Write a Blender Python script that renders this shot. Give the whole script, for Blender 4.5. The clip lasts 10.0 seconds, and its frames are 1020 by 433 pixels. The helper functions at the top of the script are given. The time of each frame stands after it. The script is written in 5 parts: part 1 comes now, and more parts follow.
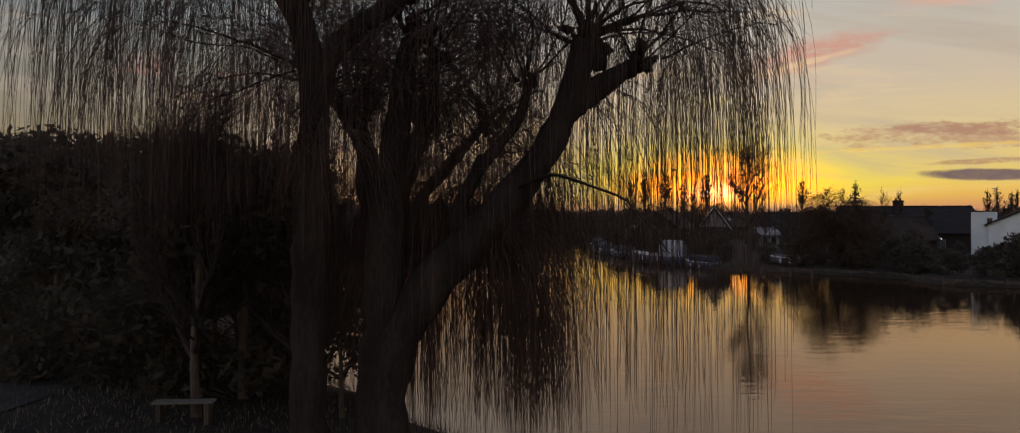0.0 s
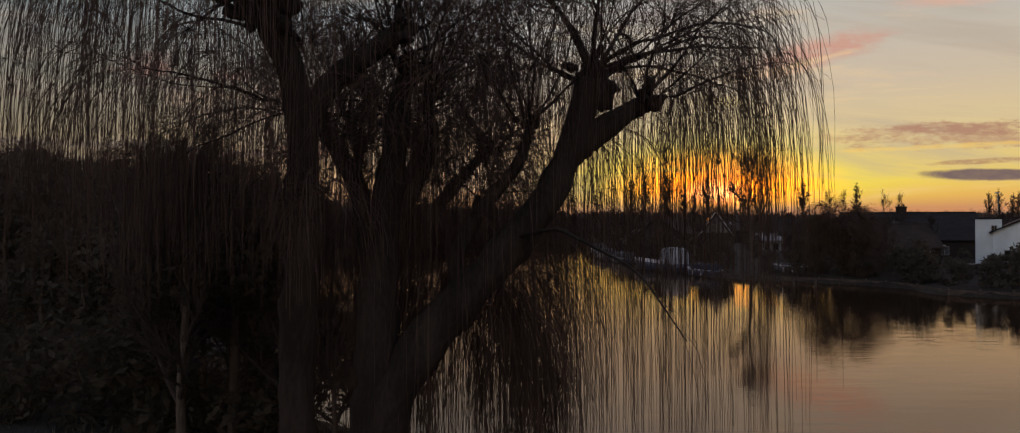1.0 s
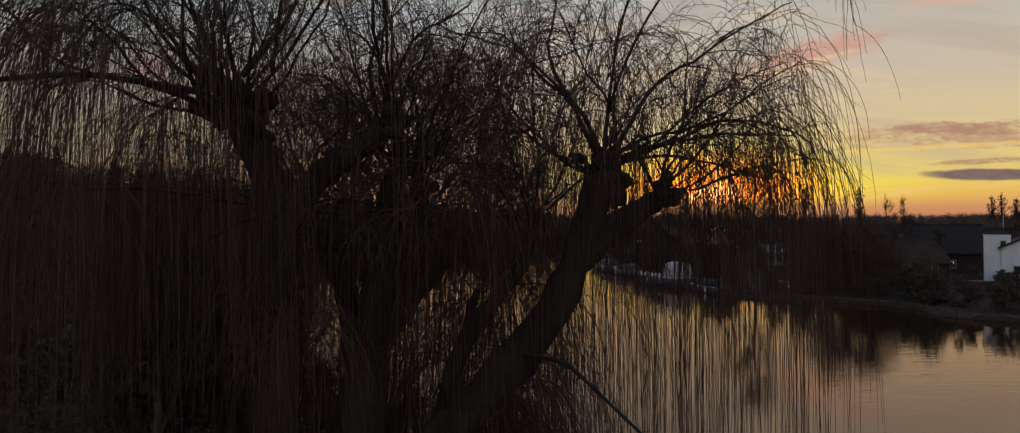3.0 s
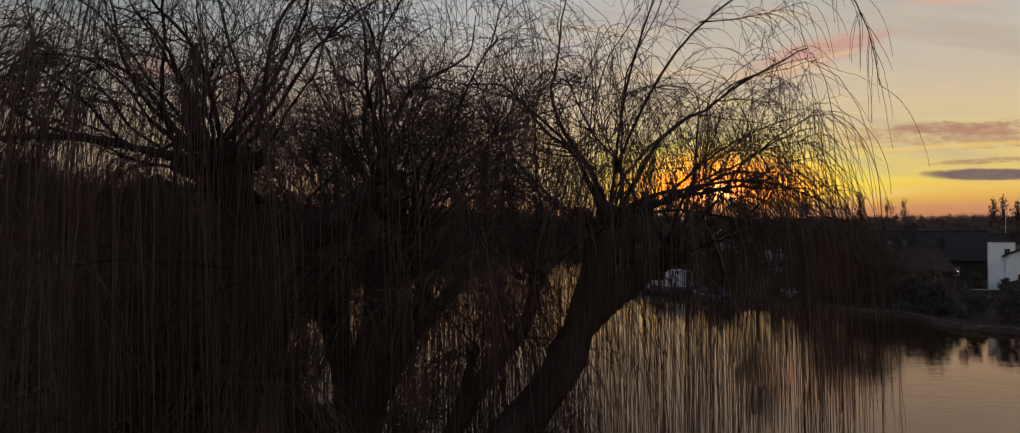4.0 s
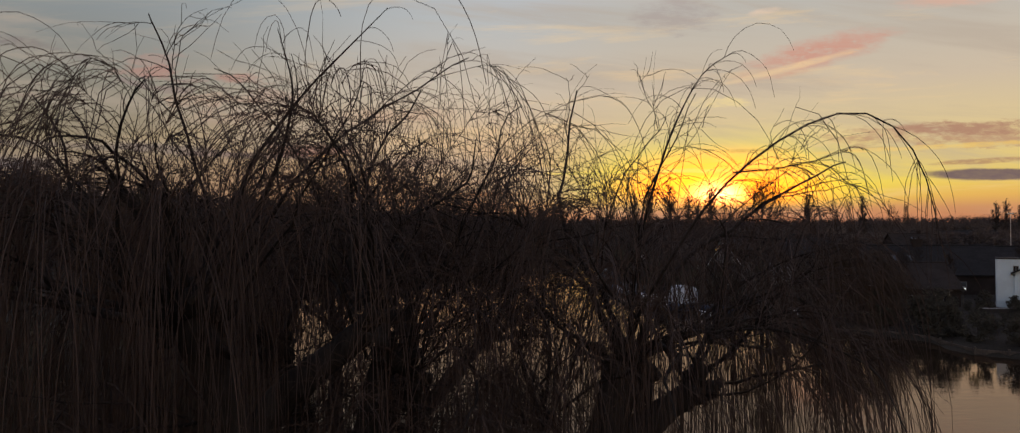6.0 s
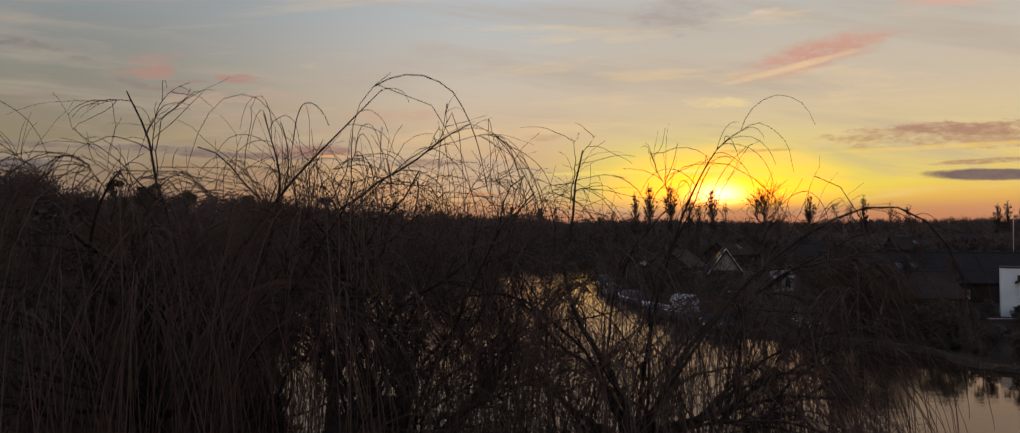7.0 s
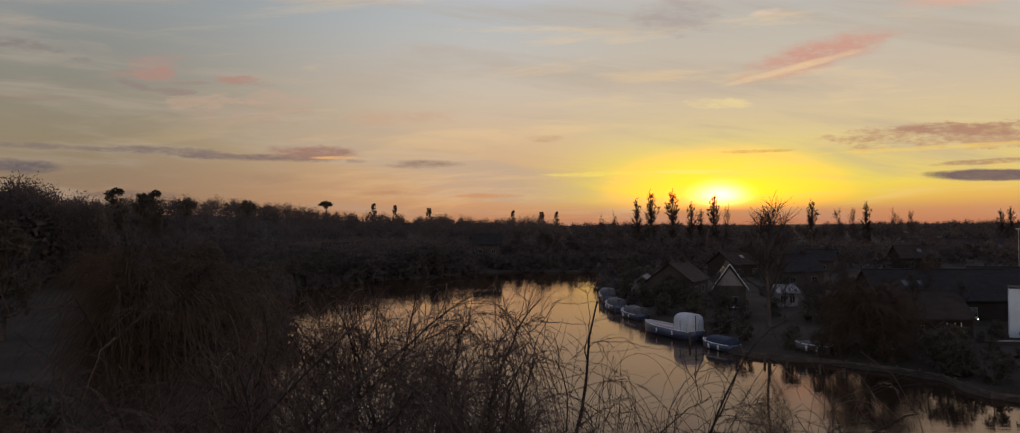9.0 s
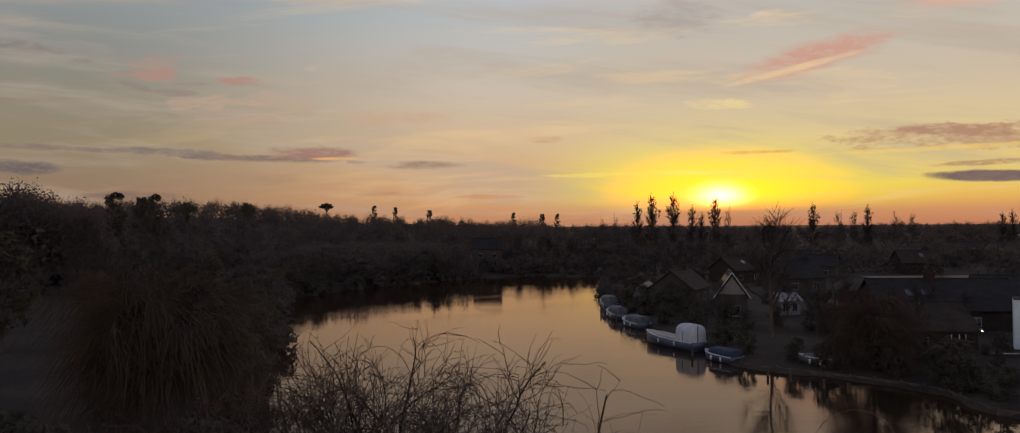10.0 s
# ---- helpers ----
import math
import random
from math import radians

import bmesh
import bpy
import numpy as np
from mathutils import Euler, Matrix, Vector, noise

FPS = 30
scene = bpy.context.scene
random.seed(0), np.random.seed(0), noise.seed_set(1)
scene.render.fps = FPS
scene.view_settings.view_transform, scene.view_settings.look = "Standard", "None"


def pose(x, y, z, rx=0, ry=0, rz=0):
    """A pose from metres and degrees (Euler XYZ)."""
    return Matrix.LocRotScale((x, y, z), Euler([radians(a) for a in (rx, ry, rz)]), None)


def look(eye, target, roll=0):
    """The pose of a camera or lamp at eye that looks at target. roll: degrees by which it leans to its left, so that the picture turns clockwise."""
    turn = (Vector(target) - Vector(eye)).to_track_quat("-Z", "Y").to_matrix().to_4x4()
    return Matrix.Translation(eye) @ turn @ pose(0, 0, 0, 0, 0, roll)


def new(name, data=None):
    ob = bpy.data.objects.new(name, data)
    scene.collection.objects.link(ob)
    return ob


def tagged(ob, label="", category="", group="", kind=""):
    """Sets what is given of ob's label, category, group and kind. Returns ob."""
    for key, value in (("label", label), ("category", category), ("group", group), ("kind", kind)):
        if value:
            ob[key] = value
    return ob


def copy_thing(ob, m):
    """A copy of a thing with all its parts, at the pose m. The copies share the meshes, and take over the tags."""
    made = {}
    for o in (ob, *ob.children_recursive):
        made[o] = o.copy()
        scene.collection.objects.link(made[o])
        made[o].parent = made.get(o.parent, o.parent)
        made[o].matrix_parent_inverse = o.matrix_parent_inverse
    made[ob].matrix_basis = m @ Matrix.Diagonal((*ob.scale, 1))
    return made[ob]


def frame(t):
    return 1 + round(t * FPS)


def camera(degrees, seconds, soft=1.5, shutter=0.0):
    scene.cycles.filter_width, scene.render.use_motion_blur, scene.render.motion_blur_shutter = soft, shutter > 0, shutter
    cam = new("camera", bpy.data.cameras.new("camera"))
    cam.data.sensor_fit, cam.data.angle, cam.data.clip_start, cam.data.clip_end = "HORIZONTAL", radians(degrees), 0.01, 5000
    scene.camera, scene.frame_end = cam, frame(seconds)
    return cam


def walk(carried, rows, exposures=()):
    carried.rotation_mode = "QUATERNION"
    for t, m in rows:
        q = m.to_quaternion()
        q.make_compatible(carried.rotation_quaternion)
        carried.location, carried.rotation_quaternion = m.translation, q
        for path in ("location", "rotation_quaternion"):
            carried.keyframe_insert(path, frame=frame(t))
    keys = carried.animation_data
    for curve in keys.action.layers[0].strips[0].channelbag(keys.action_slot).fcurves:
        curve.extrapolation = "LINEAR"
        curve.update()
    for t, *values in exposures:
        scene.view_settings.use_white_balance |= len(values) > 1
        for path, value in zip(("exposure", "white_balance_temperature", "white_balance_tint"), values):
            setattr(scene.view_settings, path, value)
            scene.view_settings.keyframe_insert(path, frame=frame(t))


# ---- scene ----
cam = camera(67.4, 10.0, soft=1.1, shutter=0.4)
PATH = [
    (0, (0.000, 0.000, 5.033), (0.571, 99.996, 5.736), -0.07),
    (1, (0.001, 0.699, 5.823), (0.535, 100.695, 6.578), -0.10),
    (2, (-0.002, 1.350, 6.620), (0.491, 101.346, 7.412), -0.13),
    (3, (-0.008, 1.959, 7.428), (0.441, 101.955, 8.246), -0.16),
    (4, (-0.018, 2.534, 8.253), (0.383, 102.530, 9.094), -0.19),
    (5, (-0.033, 3.083, 9.100), (0.317, 103.078, 9.965), -0.22),
    (6, (-0.050, 3.611, 9.974), (0.244, 103.606, 10.870), -0.25),
    (7, (-0.072, 4.127, 10.882), (0.164, 104.122, 11.820), -0.28),
    (8, (-0.098, 4.637, 11.828), (0.076, 104.632, 12.826), -0.31),
    (9, (-0.127, 5.149, 12.818), (-0.019, 105.143, 13.898), -0.34),
    (10, (-0.160, 5.670, 13.857), (-0.121, 105.663, 15.048), -0.37),
]
walk(cam, [(t, look(eye, target, roll)) for t, eye, target, roll in PATH])

# ---- sky and sun ----
GLOW = (1.02, 0.86, 0.02, 1)
SUN_AZ, SUN_EL = radians(15.4), radians(2.0)   # azimuth from +y towards +x


def lin(r, g, b):
    """Linear colour from 8-bit screen values."""
    out = []
    for c in (r, g, b):
        c /= 255
        out.append(c / 12.92 if c <= 0.04045 else ((c + 0.055) / 1.055) ** 2.4)
    return (*out, 1)


class Nodes:
    """Short forms for wiring node trees."""

    def __init__(self, tree):
        self.t = tree
        tree.nodes.clear()

    def add(self, kind, **kw):
        n = self.t.nodes.new(kind)
        for k, v in kw.items():
            if k == "operation":
                n.operation = v
            elif k == "blend_type":
                n.blend_type = v
            elif k == "data_type":
                n.data_type = v
        return n

    def put(self, socket, value):
        if isinstance(value, bpy.types.NodeSocket):
            self.t.links.new(value, socket)
        else:
            socket.default_value = value

    def math(self, op, a, b=0.0, c=0.0, clamp=False):
        n = self.add("ShaderNodeMath", operation=op)
        n.use_clamp = clamp
        self.put(n.inputs[0], a)
        self.put(n.inputs[1], b)
        self.put(n.inputs[2], c)
        return n.outputs[0]

    def step(self, x, lo, hi, to_lo=0.0, to_hi=1.0):
        n = self.t.nodes.new("ShaderNodeMapRange")
        n.interpolation_type = "SMOOTHSTEP"
        self.put(n.inputs[0], x)
        for i, v in enumerate((lo, hi, to_lo, to_hi)):
            n.inputs[1 + i].default_value = v
        return n.outputs[0]

    def mix(self, f, a, b, blend="MIX"):
        n = self.add("ShaderNodeMix", data_type="RGBA", blend_type=blend)
        self.put(n.inputs[0], f)
        self.put(n.inputs[6], a)
        self.put(n.inputs[7], b)
        return n.outputs[2]

    def ramp(self, x, stops):
        n = self.t.nodes.new("ShaderNodeValToRGB")
        e = n.color_ramp.elements
        while len(e) < len(stops):
            e.new(0.5)
        for el, (p, c) in zip(e, stops):
            el.position, el.color = p, c
        self.put(n.inputs[0], x)
        return n.outputs[0]

    def noise(self, vec, scale, detail=4.0, rough=0.55, distortion=0.0):
        n = self.t.nodes.new("ShaderNodeTexNoise")
        if vec is not None:
            self.put(n.inputs["Vector"], vec)
        n.inputs["Scale"].default_value = scale
        n.inputs["Detail"].default_value = detail
        n.inputs["Roughness"].default_value = rough
        n.inputs["Distortion"].default_value = distortion
        return n.outputs[0]

    def xyz(self, x, y, z):
        n = self.t.nodes.new("ShaderNodeCombineXYZ")
        for i, v in enumerate((x, y, z)):
            self.put(n.inputs[i], v)
        return n.outputs[0]


def make_sky():
    world = bpy.data.worlds.new("sky")
    scene.world = world
    world.use_nodes = True
    N = Nodes(world.node_tree)
    co = N.t.nodes.new("ShaderNodeTexCoord").outputs["Generated"]
    sep = N.t.nodes.new("ShaderNodeSeparateXYZ")
    N.put(sep.inputs[0], co)
    x, y, z = sep.outputs
    ahead = N.math("MAXIMUM", y, 0.06)
    u, v = N.math("DIVIDE", x, ahead), N.math("DIVIDE", z, ahead)
    el = N.math("MAXIMUM", z, 0.0)
    az = N.math("ARCTAN2", x, y)
    elev = N.math("MULTIPLY", el, 3.0)          # 0..1 for 0 to about 20 degrees
    left = N.ramp(elev, [(0, lin(142, 110, 90)), (.12, lin(146, 120, 98)), (.3, lin(146, 132, 108)), (.5, lin(140, 136, 124)), (.75, lin(138, 144, 146)), (1, lin(130, 144, 154))])
    mid = N.ramp(elev, [(0, lin(188, 128, 94)), (.1, lin(212, 160, 114)), (.3, lin(213, 180, 142)), (.5, lin(204, 188, 168)), (.75, lin(186, 187, 186)), (1, lin(168, 182, 194))])
    sunny = N.ramp(elev, [(0, lin(192, 126, 94)), (.05, lin(208, 146, 98)), (.09, lin(230, 178, 92)), (.15, lin(238, 206, 102)), (.32, lin(222, 198, 146)), (.5, lin(206, 188, 164)), (.75, lin(190, 184, 174)), (1, lin(174, 178, 180))])
    col = N.mix(N.step(az, -0.55, 0.0), left, mid)
    col = N.mix(N.math("MULTIPLY", N.step(az, -0.02, 0.22), N.step(az, 1.3, 0.5)), col, sunny)
    # glow round the sun, wider than it is high
    du = N.math("SUBTRACT", az, SUN_AZ)
    dv = N.math("SUBTRACT", el, math.sin(SUN_EL))
    far = N.math("SQRT", N.math("ADD", N.math("POWER", N.math("MULTIPLY", du, 0.33), 2.0), N.math("POWER", dv, 2.0)))
    col = N.mix(N.math("MULTIPLY", N.math("MULTIPLY", N.math("POWER", N.step(far, 0.108, 0.0), 1.4), 0.96), N.step(el, 0.012, 0.042)), col, GLOW)
    core = N.math("SQRT", N.math("ADD", N.math("POWER", N.math("MULTIPLY", du, 0.4), 2.0), N.math("POWER", dv, 2.0)))
    col = N.mix(N.math("MULTIPLY", N.math("MULTIPLY", N.math("POWER", N.step(core, 0.075, 0.0), 1.5), 0.8), N.step(el, 0.014, 0.042)), col, (6.0, 1.05, 0.03, 1))
    near = N.math("SQRT", N.math("ADD", N.math("POWER", N.math("MULTIPLY", du, 0.48), 2.0), N.math("POWER", dv, 2.0)))
    col = N.mix(N.math("MULTIPLY", N.math("POWER", N.step(near, 0.029, 0.0), 2.0), N.step(el, 0.014, 0.036)), col, (9.0, 3.2, 1.0, 1))
    # streaky haze and soft cloud layer
    streak = N.noise(N.xyz(N.math("MULTIPLY", u, 1.0), N.math("ADD", N.math("MULTIPLY", v, 9.0), N.math("MULTIPLY", u, 0.9)), 0.3), 2.6, 6, 0.6, 0.35)
    col = N.mix(N.math("MULTIPLY", N.math("MULTIPLY", N.step(streak, 0.44, 0.68), 0.5), N.step(far, 0.0, 0.09)), col, lin(182, 166, 150))
    streak2 = N.noise(N.xyz(N.math("MULTIPLY", u, 1.7), N.math("SUBTRACT", N.math("MULTIPLY", v, 14.0), N.math("MULTIPLY", u, 0.8)), 5.1), 2.2, 6, 0.62, 0.4)
    col = N.mix(N.math("MULTIPLY", N.math("MULTIPLY", N.step(streak2, 0.52, 0.68), 0.3), N.step(az, -0.5, 0.15, 0.25, 1.0)), col, lin(246, 208, 150))
    # separate clouds: centre, half sizes, tilt, body colour, strength, raggedness, softness
    warp = N.math("SUBTRACT", N.noise(N.xyz(N.math("MULTIPLY", u, 15.0), N.math("MULTIPLY", v, 52.0), 2.0), 1.6, 7, 0.66), 0.5)
    warp2 = N.math("SUBTRACT", N.noise(N.xyz(N.math("MULTIPLY", u, 5.0), N.math("MULTIPLY", v, 16.0), 7.0), 2.0, 5, 0.6), 0.5)
    grain = N.math("SUBTRACT", N.noise(N.xyz(N.math("MULTIPLY", u, 26.0), N.math("MULTIPLY", v, 90.0), 4.0), 1.7, 6, 0.65, 0.3), 0.5)

    def cloud(col, cu, cv, hu, hv, tilt, colour, strength, ragged=1.0, edge=1.0):
        a = N.math("SUBTRACT", u, cu)
        b = N.math("SUBTRACT", N.math("SUBTRACT", v, cv), N.math("MULTIPLY", a, tilt))
        r = N.math("ADD", N.math("POWER", N.math("DIVIDE", a, hu), 2.0), N.math("POWER", N.math("DIVIDE", b, hv), 2.0))
        r = N.math("ADD", r, N.math("ADD", N.math("MULTIPLY", warp, 2.6 * ragged), N.math("MULTIPLY", warp2, 1.6 * ragged)))
        strength = N.math("MULTIPLY", N.math("ADD", N.math("MULTIPLY", grain, 3.2 if edge > 0.4 else 0.3), 0.95, clamp=True), strength)
        m = N.math("MULTIPLY", N.math("MULTIPLY", N.step(r, 0.7 + 0.8 * edge, 0.7 - 0.9 * edge), strength), N.step(y, 0.05, 0.3))
        return N.mix(m, col, lin(*colour))

    # high on the right, beside the sun
    col = cloud(col, 0.405, 0.221, 0.100, 0.021, 0.26, (206, 152, 134), 0.9, 0.8)
    col = cloud(col, 0.375, 0.204, 0.085, 0.005, 0.25, (240, 208, 160), 0.7, 0.9)
    col = cloud(col, 0.590, 0.112, 0.165, 0.017, 0.03, (184, 140, 112), 0.75, 2.0, 0.7)
    col = cloud(col, 0.620, 0.122, 0.110, 0.010, 0.02, (174, 130, 108), 0.70, 1.6, 0.6)
    col = cloud(col, 0.560, 0.098, 0.150, 0.004, 0.05, (246, 206, 110), 0.60, 1.6, 0.7)
    col = cloud(col, 0.640, 0.0615, 0.112, 0.0095, 0.00, (118, 98, 98), 1.0, 0.30, 0.35)
    col = cloud(col, 0.640, 0.0800, 0.090, 0.0040, 0.05, (170, 126, 100), 0.7, 0.9, 0.6)
    col = cloud(col, 0.325, 0.094, 0.060, 0.0030, 0.02, (206, 160, 84), 0.65, 1.6, 0.7)
    col = cloud(col, 0.270, 0.158, 0.055, 0.007, -0.08, (248, 222, 150), 0.5, 2.2)
    col = cloud(col, 0.215, 0.272, 0.052, 0.024, 0.05, (168, 154, 150), 0.55, 1.8)
    col = cloud(col, 0.335, 0.276, 0.022, 0.005, 0.15, (240, 206, 176), 0.55, 1.0)
    col = cloud(col, 0.590, 0.292, 0.080, 0.010, 0.08, (230, 174, 150), 0.50, 1.0)
    col = cloud(col, 0.130, 0.066, 0.100, 0.003, 0.02, (252, 226, 104), 0.55, 1.4, 0.7)
    col = cloud(col, 0.255, 0.068, 0.060, 0.003, 0.00, (254, 240, 130), 0.55, 1.4, 0.7)
    col = cloud(col, 0.048, 0.112, 0.022, 0.005, 0.00, (196, 156, 118), 0.60, 1.2)
    # upper left, pink and grey wisps
    col = cloud(col, -0.465, 0.211, 0.040, 0.019, 0.00, (182, 142, 130), 0.42, 2.8)
    col = cloud(col, -0.470, 0.202, 0.055, 0.008, 0.00, (174, 136, 124), 0.7, 2.2, 0.8)
    col = cloud(col, -0.493, 0.187, 0.024, 0.005, -0.25, (146, 130, 124), 0.80, 1.3, 0.7)
    col = cloud(col, -0.437, 0.177, 0.032, 0.005, -0.05, (150, 132, 124), 0.80, 1.5, 0.7)
    col = cloud(col, -0.415, 0.188, 0.032, 0.003, 0.00, (158, 136, 126), 0.80, 1.3, 0.7)
    col = cloud(col, -0.351, 0.191, 0.048, 0.007, -0.08, (176, 136, 122), 0.80, 1.7, 0.8)
    col = cloud(col, -0.385, 0.163, 0.050, 0.009, 0.00, (198, 164, 142), 0.45, 2.6, 0.8)
    col = cloud(col, -0.333, 0.142, 0.075, 0.014, 0.00, (180, 148, 130), 0.45, 2.0)
    col = cloud(col, -0.310, 0.166, 0.045, 0.012, -0.05, (198, 162, 144), 0.40, 2.0)
    col = cloud(col, -0.645, 0.241, 0.055, 0.008, -0.15, (126, 116, 114), 0.65, 1.3)
    col = cloud(col, -0.558, 0.220, 0.016, 0.004, 0.00, (132, 124, 122), 0.55, 1.0)
    col = cloud(col, -0.620, 0.170, 0.070, 0.004, 0.00, (148, 128, 116), 0.45, 1.2)
    col = cloud(col, -0.150, 0.142, 0.070, 0.012, 0.00, (200, 160, 134), 0.45, 1.6)
    # long grey bank low on the left
    col = cloud(col, -0.600, 0.1060, 0.130, 0.004, -0.06, (128, 114, 106), 0.75, 1.1, 0.8)
    col = cloud(col, -0.445, 0.0990, 0.085, 0.007, -0.07, (124, 110, 106), 0.85, 1.1, 0.8)
    col = cloud(col, -0.335, 0.0900, 0.130, 0.005, -0.04, (130, 110, 104), 0.90, 1.0, 0.8)
    col = cloud(col, -0.255, 0.0960, 0.060, 0.010, -0.02, (158, 120, 108), 0.90, 1.2, 0.8)
    col = cloud(col, -0.228, 0.0890, 0.032, 0.0022, 0.00, (240, 182, 118), 0.75, 0.9, 0.8)
    col = cloud(col, -0.110, 0.0800, 0.048, 0.006, 0.00, (152, 124, 108), 0.90, 1.0)
    col = cloud(col, -0.640, 0.0800, 0.055, 0.010, -0.03, (108, 98, 98), 0.95, 0.8, 0.8)
    col = cloud(col, -0.500, 0.0430, 0.075, 0.005, -0.02, (128, 106, 96), 0.9, 0.9)
    col = cloud(col, -0.330, 0.0630, 0.060, 0.009, 0.00, (164, 132, 108), 0.55, 1.2)
    col = cloud(col, -0.160, 0.0420, 0.040, 0.004, 0.00, (178, 130, 96), 0.60, 1.0)
    col = cloud(col, -0.030, 0.0380, 0.050, 0.003, 0.00, (206, 136, 84), 0.60, 1.0)
    # the rest of the vault: the physical dusk sky
    sky = N.t.nodes.new("ShaderNodeTexSky")
    sky.sky_type, sky.sun_disc = "NISHITA", False
    sky.sun_elevation, sky.sun_rotation = SUN_EL, SUN_AZ
    sky.air_density, sky.dust_density, sky.ozone_density = 1.2, 2.0, 1.5
    dome = N.mix(1.0, sky.outputs[0], (SKY_DOME, SKY_DOME * 0.78, SKY_DOME * 0.84, 1), "MULTIPLY")
    keep = N.math("MULTIPLY", N.step(z, 0.55, 0.26), N.step(y, -0.1, 0.5))
    col = N.mix(keep, dome, col)
    back = N.t.nodes.new("ShaderNodeBackground")
    N.put(back.inputs[0], col)
    back.inputs[1].default_value = 1.0
    N.put(N.t.nodes.new("ShaderNodeOutputWorld").inputs[0], back.outputs[0])


SKY_DOME = 0.85
make_sky()
sun_dir = Vector((math.sin(SUN_AZ) * math.cos(SUN_EL), math.cos(SUN_AZ) * math.cos(SUN_EL), math.sin(SUN_EL)))
lamp_data = bpy.data.lights.new("sun", "SUN")
lamp_data.energy, lamp_data.angle, lamp_data.color = 0.6, radians(2.0), (1.0, 0.62, 0.28)
new("sun", lamp_data).matrix_world = look(sun_dir * 100, (0, 0, 0))


# ---- materials ----
def material(name, colours, rough=0.8, scale=1.0, fine=12.0, bump=0.3, spec=0.3, metal=0.0, stretch=(1, 1, 1), island=0.0, thin=0.0):
    """Two colours mixed by coarse and fine noise at real size, with relief."""
    m = bpy.data.materials.new(name)
    m.use_nodes = True
    N = Nodes(m.node_tree)
    co = N.t.nodes.new("ShaderNodeTexCoord").outputs["Object"]
    mp = N.t.nodes.new("ShaderNodeMapping")
    N.put(mp.inputs[0], co)
    mp.inputs["Scale"].default_value = stretch
    big, small = N.noise(mp.outputs[0], scale, 4), N.noise(mp.outputs[0], scale * fine, 5)
    f = N.math("ADD", N.math("MULTIPLY", big, 0.6), N.math("MULTIPLY", small, 0.4))
    f = N.step(f, 0.36, 0.64)
    c = N.mix(f, (*colours[0], 1), (*colours[1], 1))
    if island:
        rnd = N.t.nodes.new("ShaderNodeObjectInfo").outputs["Random"]
        c = N.mix(1.0, c, N.ramp(rnd, [(0, (1 - island,) * 3 + (1,)), (1, (1 + island,) * 3 + (1,))]), "MULTIPLY")
    b = N.t.nodes.new("ShaderNodeBsdfPrincipled")
    N.put(b.inputs["Base Color"], c)
    N.put(b.inputs["Roughness"], N.math("ADD", N.math("MULTIPLY", small, 0.2), rough - 0.1))
    b.inputs["Metallic"].default_value = metal
    b.inputs["Specular IOR Level"].default_value = spec
    if bump:
        bp = N.t.nodes.new("ShaderNodeBump")
        bp.inputs["Strength"].default_value = bump
        bp.inputs["Distance"].default_value = 0.25 / (scale * fine) ** 0.5
        N.put(bp.inputs["Height"], small)
        N.put(b.inputs["Normal"], bp.outputs[0])
    out = b.outputs[0]
    if thin:            # sprays of twigs and leaves pass light on from both sides
        tr = N.t.nodes.new("ShaderNodeBsdfTranslucent")
        N.put(tr.inputs["Color"], c)
        both = N.t.nodes.new("ShaderNodeMixShader")
        both.inputs[0].default_value = thin
        N.put(both.inputs[1], out)
        N.put(both.inputs[2], tr.outputs[0])
        out = both.outputs[0]
    N.put(N.t.nodes.new("ShaderNodeOutputMaterial").inputs[0], out)
    return m


BARK = material("willow bark", ((0.0175, 0.0138, 0.0124), (0.0424, 0.0338, 0.0287)), 0.92, 2.0, 9, 0.9, 0.1, stretch=(1, 1, 0.25))
TWIG = material("willow twig", ((0.0396, 0.026, 0.0209), (0.0789, 0.0486, 0.0365)), 0.75, 1.5, 8, 0.0, 0.2)
WOOD_TWIG = material("bare twig", ((0.0627, 0.051, 0.0486), (0.104, 0.0847, 0.0789)), 0.9, 0.8, 8, 0.0, 0.1, thin=0.5)
RUST_TWIG = material("reddish willow twig", ((0.0411, 0.0272, 0.0192), (0.0677, 0.0433, 0.0279)), 0.9, 0.8, 8, 0.0, 0.1)
GREY_BARK = material("grey bark", ((0.0525, 0.041, 0.035), (0.117, 0.0933, 0.076)), 0.95, 1.2, 10, 0.6, 0.1, stretch=(1, 1, 0.3))
EVERGREEN = material("evergreen foliage", ((0.0488, 0.0439, 0.035), (0.103, 0.0899, 0.0694)), 0.85, 0.6, 9, 0.0, 0.1, thin=0.5)
GRASS = material("winter grass", ((0.0256, 0.0213, 0.0177), (0.0511, 0.0427, 0.0336)), 0.95, 0.12, 30, 0.6, 0.05)
BLADE = material("grass blade", ((0.0765, 0.068, 0.0508), (0.153, 0.132, 0.0933)), 0.9, 3.0, 8, 0.0, 0.1)
FIELD = material("pale field", ((0.138, 0.111, 0.0848), (0.212, 0.175, 0.133)), 0.95, 0.05, 30, 0.4, 0.05)
PATHMAT = material("gravel path", ((0.0345, 0.0318, 0.0291), (0.0583, 0.053, 0.0503)), 0.95, 0.6, 30, 0.4, 0.05)
